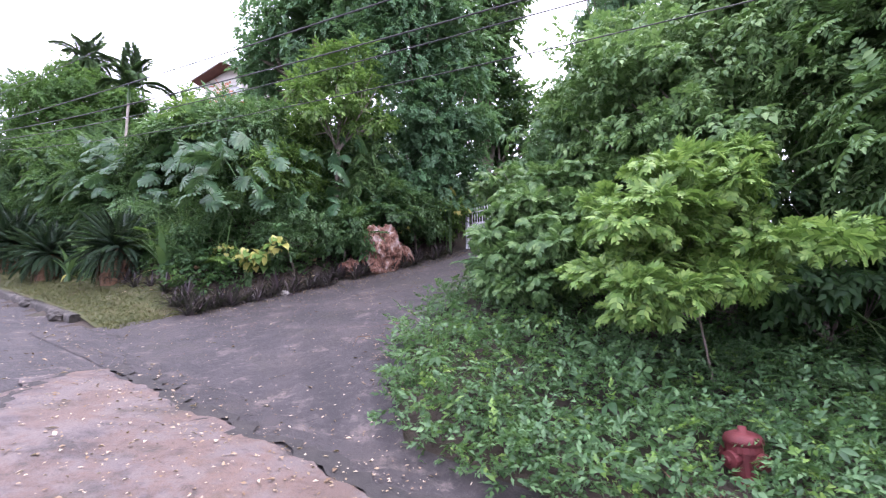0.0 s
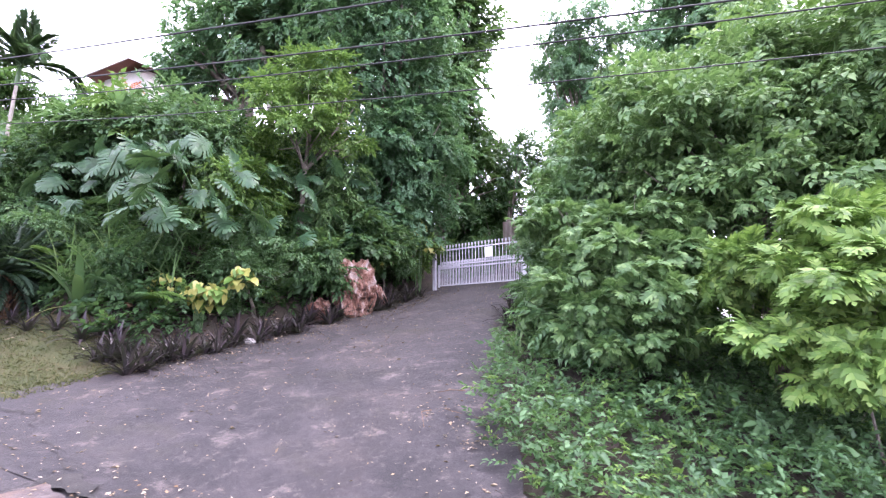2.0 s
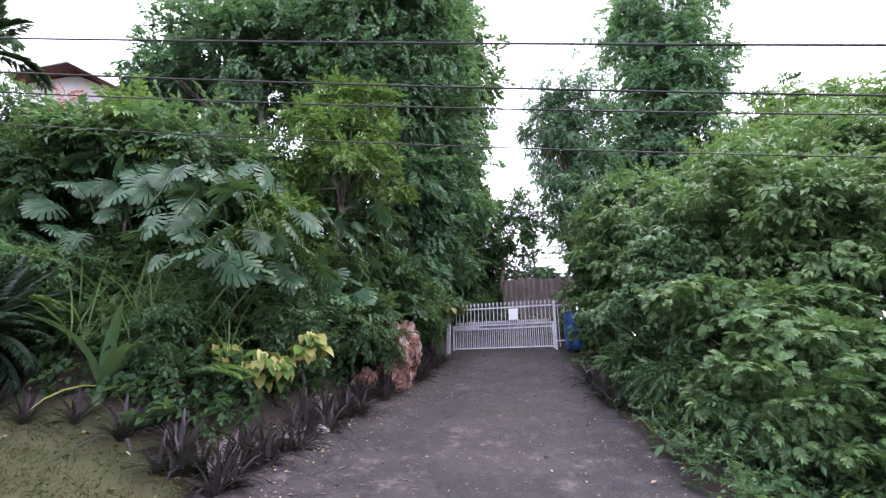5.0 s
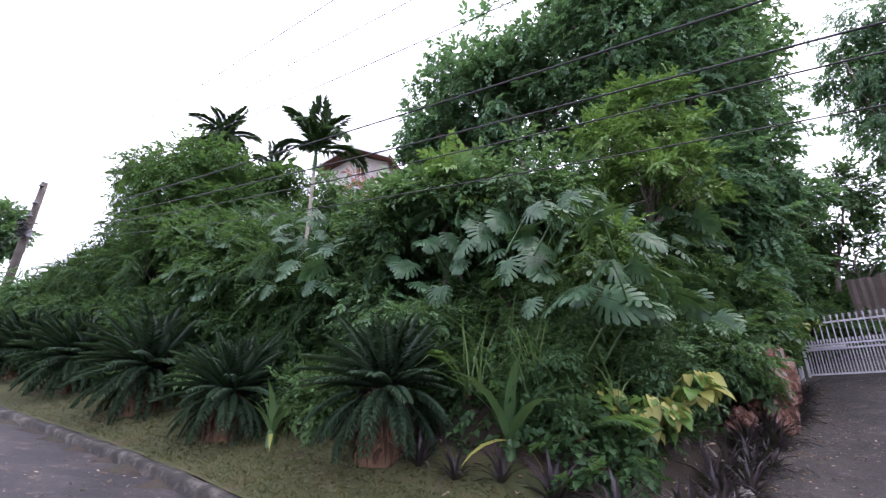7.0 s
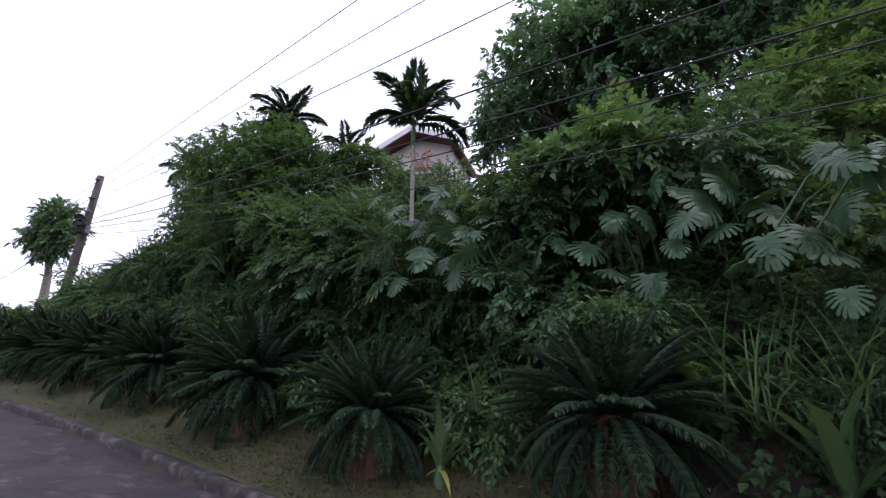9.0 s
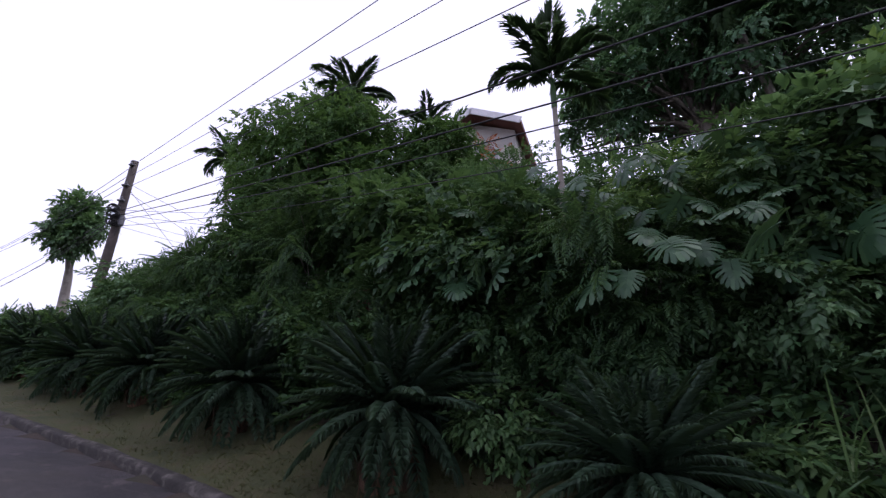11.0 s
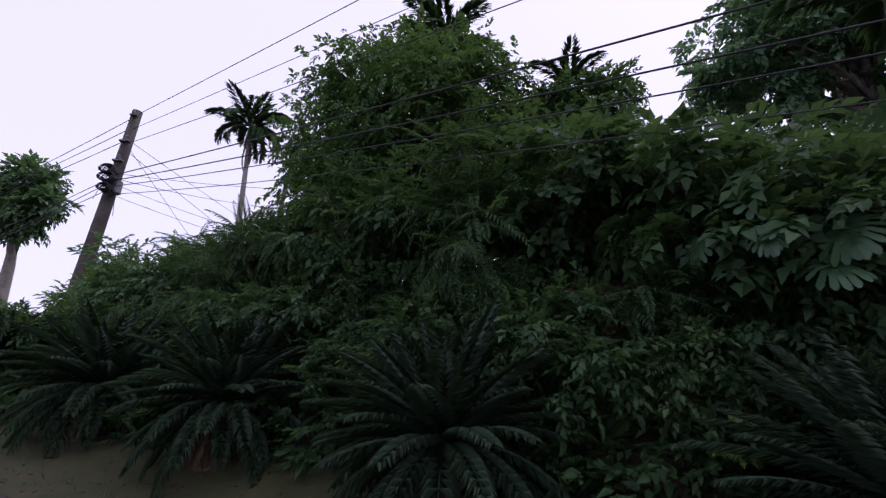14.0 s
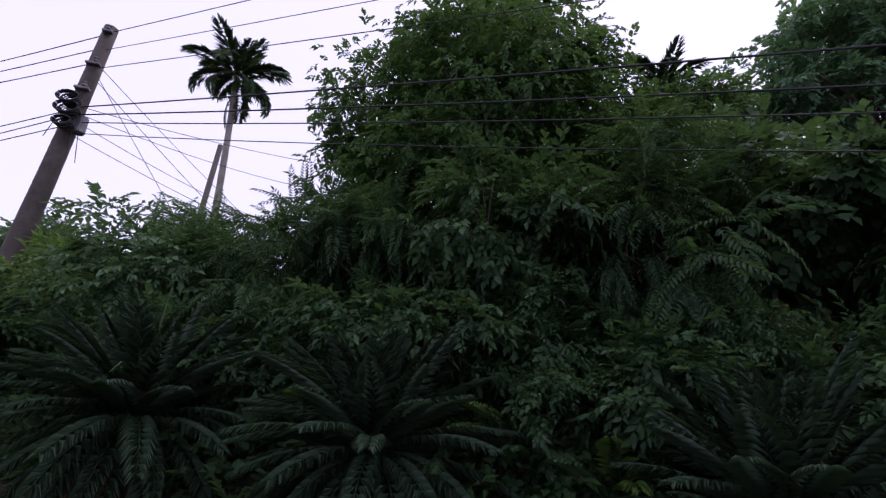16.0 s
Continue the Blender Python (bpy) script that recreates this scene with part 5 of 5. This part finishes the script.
def leaf_pose(p, out, pitch, roll, size):
    yaw = math.degrees(math.atan2(out[1], out[0]))
    return Matrix.Translation(p) @ pose(0, 0, 0, 0, 0, yaw) @ pose(0, 0, 0, 0, pitch, 0) @ pose(0, 0, 0, roll, 0, 0) @ Matrix.Diagonal((size, size, size, 1))


def build_monstera(d0, d1, count, h0, h1, tag, off=0.6):
    rng = seeds(tag)
    dm = (d0 + d1) / 2
    x0, y0 = inside(dm, 1.5)
    z0 = ground_z(x0, y0)
    ob = empty("split_leaf_climber", Matrix.Translation((x0, y0, z0)), "climbing plant with huge waxy split leaves over the bank", "climber", "split-leaf climbers")
    for i in range(count):
        d = d0 + (d1 - d0) * (i + rng.uniform(0.1, 0.9)) / count
        h = rng.uniform(h0, h1)
        x, y, nrm = foot_of_bank(d)
        e = 0.15 + 0.45 * (h - h0) + rng.uniform(-0.25, 0.25)
        px, py = x + nrm[0] * (off + e), y + nrm[1] * (off + e)
        s, n = sn(x, y)
        pz = base_z(x, y) + h
        out = (-nrm[0] + rng.normal(0, 0.65), -nrm[1] + rng.normal(0, 0.65))
        m = leaf_pose(Vector((px - x0, py - y0, pz - z0)), out, rng.uniform(8, 62), rng.normal(0, 28), rng.uniform(0.4, 0.88))
        lf = mesh_part("leaf", MON[int(rng.integers(0, len(MON)))], ob, at=m)
        if i % 3 == 0:
            root = Vector((px - x0 + nrm[0] * 0.6, py - y0 + nrm[1] * 0.6, pz - z0 - 0.55))
            tip = m.translation
            mesh_part("stalk", mesh_np("stalk", *tube_arrays([root, (root + tip) / 2 + Vector((0, 0, 0.1)), tip], [0.016, 0.013, 0.01], 5), M["strap"]), ob)


build_monstera(4.4, 7.8, 58, 2.4, 4.4, "mon a", 0.15)
build_monstera(0.4, 4.4, 52, 2.3, 4.3, "mon b", 0.6)
build_monstera(-2.4, 0.4, 34, 2.1, 3.8, "mon c", 0.1)
build_monstera(-6.2, -2.4, 44, 1.9, 3.9, "mon d", 0.0)
build_monstera(7.8, 9.4, 12, 2.6, 4.3, "mon e", 0.15)
build_monstera(-5.4, -3.9, 7, 3.6, 4.4, "mon f", 0.3)


# ---- border of dark blade plants ----
def blades(count, length, width, rng, spread=0.9, base_r=0.02):
    out = []
    for i in range(count):
        q = (i + 0.5) / count
        a = i * 2.4 + rng.normal(0, 0.2)
        L = length * rng.uniform(0.75, 1.1)
        el = radians(85 - 62 * q * spread + rng.normal(0, 6))
        pts, p, e2 = [], np.array((math.cos(a) * base_r, math.sin(a) * base_r, 0)), el
        for k in range(5):
            pts.append(p.copy())
            p = p + np.array((math.cos(a) * math.cos(e2), math.sin(a) * math.cos(e2), math.sin(e2))) * L / 4
            e2 -= 0.16 + 0.25 * q
        side = np.array((-math.sin(a), math.cos(a), 0)) * width / 2
        w = (0.7, 1.0, 0.9, 0.55, 0.04)
        v = np.array([x for k in range(5) for x in (pts[k] - side * w[k], pts[k] + np.array((0, 0, -width * 0.12)), pts[k] + side * w[k])])
        f = []
        for k in range(4):
            for j in (0, 1):
                b = 3 * k + j
                f += [(b, b + 1, b + 4), (b, b + 4, b + 3)]
        out.append((v, np.array(f)))
    return joined(out)


BLADE = [mesh_np("leaves", *blades(22, 0.42, 0.04, RNG), M["purple"]) for _ in range(3)]
rng_b = seeds("border")
spots = [inside(-d, rng_b.uniform(-0.28, 0.12)) for d in np.arange(0.1, 7.6, 0.16)]
spots += [(-4.85 + rng_b.normal(0, 0.3), 9.2 + rng_b.normal(0, 0.22)) for _ in range(13)]
spots += [inside(d, rng_b.uniform(0.15, 0.5)) for d in np.arange(0.4, 3.6, 0.5)]
spots += [(0.95, 9.55), (1.15, 9.9), (1.35, 10.3), (1.0, 9.3), (1.5, 10.6)]
for i, (x, y) in enumerate(spots):
    p = empty("purple_blade_plant", pose(x, y, ground_z(x, y) - 0.02, rng_b.normal(0, 5), rng_b.normal(0, 5), rng_b.uniform(0, 360)), "dark purple blade-leaved plant edging the bed", "plant", "border plants")
    k = rng_b.uniform(0.85, 1.35)
    mesh_part("leaf_rosette", BLADE[i % 3], p, at=Matrix.Diagonal((k, k, k, 1)))


def build_strap_plant(x, y, size=1.0, count=15, label="pale strap-leaved lily with yellowing lower leaves"):
    z = ground_z(x, y)
    rng = seeds("strap%.1f" % x)
    p = empty("strap_leaf_lily", pose(x, y, z), label, "plant")
    mesh_part("stem", mesh_np("stem", *tube_arrays([(0, 0, -0.05), (0, 0, 0.12), (0.01, 0, 0.28)], [0.07, 0.06, 0.03], 10), M["strap"]), p)
    for i in range(count):
        q = (i + 0.5) / count
        v, f = blades(1, 1.0, 0.115, rng, 0)
        old = q > 0.78
        me = mesh_np("leaf", v, f, M["g_yellow"] if old else M["strap"])
        lean = 1 + 40 * q + rng.normal(0, 5) if not old else rng.uniform(85, 112)
        k = size * (rng.uniform(0.8, 1.1) if not old else 0.6)
        mesh_part("leaf", me, p, "yellowed drooping leaf" if old else "", at=pose(0, 0, 0.18, 0, 0, i * 137) @ pose(0, 0, 0, 0, lean, 0) @ Matrix.Diagonal((k, k, k, 1)))


build_strap_plant(-6.0, 10.0, 1.2, 15)
build_strap_plant(-9.1, 11.3, 0.8, 12, "strap-leaved lily beside the cycads")
build_strap_plant(3.9, 3.4, 0.6, 10, "strap-leaved lily among the ground cover")


def heart_leaf(length, width):
    ring = [(0.0, 0), (-0.12, 0.22), (-0.02, 0.46), (0.25, 0.5), (0.55, 0.38), (0.82, 0.16), (1.0, 0)]
    v = [(0, 0, 0), (0.35, 0, 0.0), (0.7, 0, -0.07), (1.0, 0, -0.22)]
    f = []
    for sg in (1, -1):
        b = len(v)
        v += [(p, sg * q, 0.10 * abs(q) * 2 - 0.2 * p * p) for p, q in ring[1:-1]]
        q = [0] + list(range(b, b + 5)) + [3]
        tri = [(0, q[1], q[2]), (0, q[2], q[3]), (0, q[3], 1), (1, q[3], q[4]), (1, q[4], 2), (2, q[4], q[5]), (2, q[5], 3)]
        f += [t if sg > 0 else t[::-1] for t in tri]
    return np.array(v) * (length, width, length), np.array(f)


HEART = mesh_np("leaf", *heart_leaf(0.26, 0.22), M["g_yellow"])
HEART_G = mesh_np("leaf", *heart_leaf(0.26, 0.22), M["g_lime"])


def build_yellow(x, y, z, r, h, count, face, label, size=1.0):
    rng = seeds("yel%.1f" % x)
    p = empty("yellow_leaved_plant", pose(x, y, ground_z(x, y)), label, "plant", "yellow-leaved plants")
    z0 = z - ground_z(x, y)
    side = (-face[1], face[0])
    clumps = [(rng.normal(0, r * 0.8), rng.normal(0, 0.12), rng.normal(0, h * 0.5), r * rng.uniform(0.3, 0.55)) for _ in range(6)]
    for i in range(count):
        a, q, up, cr = clumps[i % len(clumps)]
        d = unit(rng.normal(size=(1, 3)))[0] * cr
        pos_ = Vector((side[0] * a + face[0] * q + d[0], side[1] * a + face[1] * q + d[1], z0 + up + d[2] * 0.8))
        out = (face[0] * 0.5 + d[0] / cr, face[1] * 0.5 + d[1] / cr)
        mesh_part("leaf", HEART if rng.random() < 0.62 else HEART_G, p, at=leaf_pose(pos_, out, rng.uniform(10, 75), rng.normal(0, 25), size * rng.uniform(0.6, 1.3)))
        if i % 6 == 0:
            mesh_part("stem", mesh_np("stem", *tube_arrays([(pos_.x * 0.4, pos_.y * 0.4, -0.05), pos_ * 0.6, pos_], [0.012, 0.01, 0.006], 5), M["strap"]), p)


build_yellow(-4.35, 10.4, 2.45, 0.4, 0.5, 190, (0.1, -1), "golden yellow heart-leaved creeper at the foot of the bank", 0.72)
build_yellow(-1.25, 13.35, 4.0, 0.45, 0.35, 55, (0.3, -0.9), "yellow-green heart-leaved creeper above the rock", 0.6)
build_yellow(0.25, 14.75, 4.7, 0.45, 0.5, 60, (0.3, -0.9), "yellow-green heart-leaved creeper by the gate post", 0.6)


# ---- tall grass and canes ----
def build_grass(x, y, count, length, label, width=0.02, mat="g_cane", spread=0.35):
    rng = seeds("grass%.1f%.1f" % (x, y))
    p = empty("tall_grass_clump", pose(x, y, ground_z(x, y) - 0.03, 0, 0, rng.uniform(0, 360)), label, "grass", "tall grass clumps")
    parts_ = []
    for _ in range(max(1, count // 6)):
        v, f = blades(6, length * rng.uniform(0.7, 1.1), width, rng, 0.75)
        parts_.append((v + np.array((rng.normal(0, spread), rng.normal(0, spread), 0)), f))
    mesh_part("foliage", mesh_np("foliage", *joined(parts_), M[mat]), p)


for d, e, L in ((2.0, 1.0, 1.5), (1.2, 1.1, 1.3), (2.6, 1.3, 1.6), (12.5, 1.5, 1.2), (14.5, 1.3, 1.1), (15.6, 1.6, 1.2), (17, 1.4, 1.2), (18.5, 1.4, 1.1), (20, 1.4, 1.0), (4.2, 0.9, 0.9)):
    x, y = inside(d, e)
    build_grass(x, y, 54, L, "tall arching grass growing on the bank")
for x, y, L in ((4.6, 4.1, 1.7), (5.1, 4.5, 2.0), (5.6, 4.0, 1.8), (0.75, 7.9, 0.7), (1.05, 8.4, 0.6), (4.9, 3.4, 1.3)):
    build_grass(x, y, 48, L, "tall arching cane grass beside the drive", 0.03)
for d, e, r in ((7.3, 0.35, 0.34), (4.3, 0.3, 0.24), (4.9, 0.35, 0.26), (9.6, 0.9, 0.4), (12.2, 1.2, 0.45)):
    x, y = inside(d, e)
    z = ground_z(x, y)
    tree("lime_shrub", x, y, [(x, y, z + r * 1.5, r, 1.2), (x + 0.1, y, z + r * 0.8, r * 0.8)], int(700 * r), T_NEAR, "g_bright", "small bright green shrub between the cycads", "shrub", trunk=0.012, foot=z, limbs=False)
x, y = -6.5, 12.1
tree("sapling", x, y, [(x, y, 6.6, 0.42, 0.5), (x + 0.05, y, 6.2, 0.3, 0.5)], 60, [spray_pinnate(6, 0.5, 0.2, 0.09, RNG, 0.3)], "g_lime", "sapling with a tuft of lime green feathered leaves", "sapling", trunk=0.025, droop=0.0, limbs=False)
tree("flowering_shrub", -11.0, 22.6, [(-11.2, 22.4, 12.3, 0.6), (-10.4, 22.6, 12.0, 0.6)], 45, T_ALT, "g_red", "red-flowered shrub in front of the house", "shrub", trunk=0.04)


# ---- hanging dry fronds ----
for d, e, h in ((6.6, 1.0, 3.2), (7.6, 1.0, 2.7), (9.0, 1.1, 2.9)):
    x, y = inside(d, e)
    z = base_z(*foot_of_bank(d)[:2]) + h
    f = empty("dry_palm_frond", pose(x, y, z, 0, 0, 250 + 17 * d), "dry grey palm frond caught hanging in the shrubs", "frond", "dry fronds")
    mesh_part("blade", DEAD_FROND, f, at=pose(0, 0, 0, 0, 62, 0) @ Matrix.Diagonal((0.6, 0.6, 0.6, 1)))
for x, y in ((1.75, 3.35), (1.9, 3.1), (2.25, 3.2)):
    build_grass(x, y, 12, 0.4, "dry brown weed stalks beside the hydrant", 0.035, "dead", 0.08)


# ---- fallen leaves and twigs ----
rng_l = seeds("litter")
flakes = []
while len(flakes) < 3000:
    i, k = rng_l.random(), rng_l.random()
    a, c = along(LEFT_EDGE, i), along(RIGHT_EDGE, i)
    k = k if rng_l.random() < 0.5 else (rng_l.beta(1, 5) if rng_l.random() < 0.5 else 1 - rng_l.beta(1, 5))
    flakes.append((a[0] + (c[0] - a[0]) * k, a[1] + (c[1] - a[1]) * k))
for cx, cy, cr, cn in ((-0.95, 6.6, 0.22, 60), (-0.8, 6.1, 0.14, 40), (-3.3, 7.7, 0.35, 70), (-1.6, 9.6, 0.4, 60)):
    flakes += [(rng_l.normal(cx, cr), rng_l.normal(cy, cr)) for _ in range(cn)]
flakes += [xy(rng_l.uniform(-2, 16), rng_l.uniform(0.6, 3.2)) for _ in range(2600)]
flakes += [xy(rng_l.uniform(0.5, 6.2), rng_l.normal(2.3, 0.16)) for _ in range(320)] + [xy(rng_l.uniform(0.5, 6.2), rng_l.uniform(0.9, 2.4)) for _ in range(260)]
flakes += [inside(rng_l.uniform(-8, 0), -0.1 - abs(rng_l.normal(0, 0.45))) for _ in range(1500)]
bed = [inside(rng_l.uniform(-7, 4), rng_l.uniform(-0.25, 0.8)) for _ in range(900)]
bp = np.array([(x, y, ground_z(x, y) - 0.01) for x, y in bed])
bd = unit(rng_l.normal(size=(len(bp), 3)) * (1, 1, 0.25))
bu = unit(rng_l.normal(size=(len(bp), 3)) * 0.3 + np.array((0, 0, 1)))
tagged(new("bed_litter", mesh_np("bed_litter", *scattered([small_leaf(0.09, 0.04, 0.1), small_leaf(0.06, 0.035, -0.2)], bp, bd, bu, rng_l.uniform(0.6, 1.6, len(bp)), rng_l), M["litter"])),
       "brown dead leaves lying in the planting bed", "leaf litter", "", "stuff")
fp = np.array([(x, y, base_z(x, y) + rough_z(x, y) + 0.026 + (0.02 if 1.0 < sn(x, y)[1] < 2.7 and sn(x, y)[0] < 6.6 else 0)) for x, y in flakes])
fd = unit(rng_l.normal(size=(len(fp), 3)) * (1, 1, 0.12))
fu = unit(rng_l.normal(size=(len(fp), 3)) * 0.2 + np.array((0, 0, 1)))
tagged(new("fallen_leaves", mesh_np("fallen_leaves", *scattered([small_leaf(0.05, 0.025, 0.1), small_leaf(0.035, 0.022, -0.2), small_leaf(0.025, 0.02, 0.1)], fp, fd, fu, 0.42 + rng_l.beta(1.1, 3.5, len(fp)) * 1.6, rng_l), M["litter"])),
       "dry fallen leaves and petals scattered over the paving", "leaf litter", "", "stuff")
for i in range(7):
    x, y = -0.7 + rng_l.normal(0, 0.3), 5.0 + i * 0.35
    z = base_z(x, y) + 0.03
    a = rng_l.uniform(0, 6.28)
    L = rng_l.uniform(0.12, 0.25)
    tw = new("fallen_twig", mesh_np("fallen_twig", *tube_arrays([(0, 0, 0), (math.cos(a) * L, math.sin(a) * L, 0.012), (math.cos(a + 0.3) * 2 * L, math.sin(a + 0.3) * 2 * L, 0.004 + 2 * L * math.sin(a + 0.3) * 0.25)], [0.005, 0.004, 0.002], 5), M["dead"]))
    tw.location = (x, y, z)
    tagged(tw, "thin dry twig lying on the drive", "twig", "fallen twigs")

# short grass on the verge
rng_v = seeds("verge")
tufts = []
for _ in range(16000):
    s = 9.0 + abs(rng_v.normal(0, 6.5))
    tufts.append(xy(s, kerb_n(s) + rng_v.uniform(0.1, 1.35)))
gp = np.array([(x, y, ground_z(x, y) + 0.012) for x, y in tufts])
gd = unit(rng_v.normal(size=(len(gp), 3)) * (0.8, 0.8, 0.3) + np.array((0, 0, 0.55)))
gu = unit(rng_v.normal(size=(len(gp), 3)))
tagged(new("verge_grass", mesh_np("verge_grass", *scattered([small_leaf(0.05, 0.006, 0.2), small_leaf(0.035, 0.005, 0.3)], gp, gd, gu, rng_v.uniform(0.6, 1.5, len(gp)), rng_v), M["g_verge"])), "short yellowish grass blades on the verge", "grass", "", "stuff")


# small ferns catching the light at the foot of the bank
FERN = [mesh_np("frond", *frond_arrays(0.75, 20, 0.2, 0.03, ar, RNG, 20, 0.12, 4, 0.008), M[mt]) for ar, mt in ((0.7, "g_mid"), (1.1, "g_lime"))]
rng_n = seeds("ferns")
for d, e in ((10.4, 0.75), (11.6, 0.8), (12.6, 0.7), (13.4, 0.9), (14.2, 0.8), (9.4, 0.8), (6.2, 0.7), (3.4, 0.75), (2.2, 0.9), (15.4, 0.9), (0.8, 0.9), (-3.2, 0.7)):
    x, y = inside(d, e)
    p = empty("fern", pose(x, y, ground_z(x, y) + 0.1, 0, 0, rng_n.uniform(0, 360)), "small arching fern at the foot of the bank", "fern", "ferns on the bank")
    mesh_part("crown", rock_mesh(0.06, M["dead"], 3.0, 0.8, 2), p)
    for i in range(9):
        k = rng_n.uniform(0.75, 1.15)
        mesh_part("frond", FERN[1 if i % 4 == 0 else 0], p, at=pose(0, 0, 0.03, 0, 0, i * 137) @ pose(0, 0, 0, 0, rng_n.uniform(-70, -15), 0) @ Matrix.Diagonal((k, k, k, 1)))
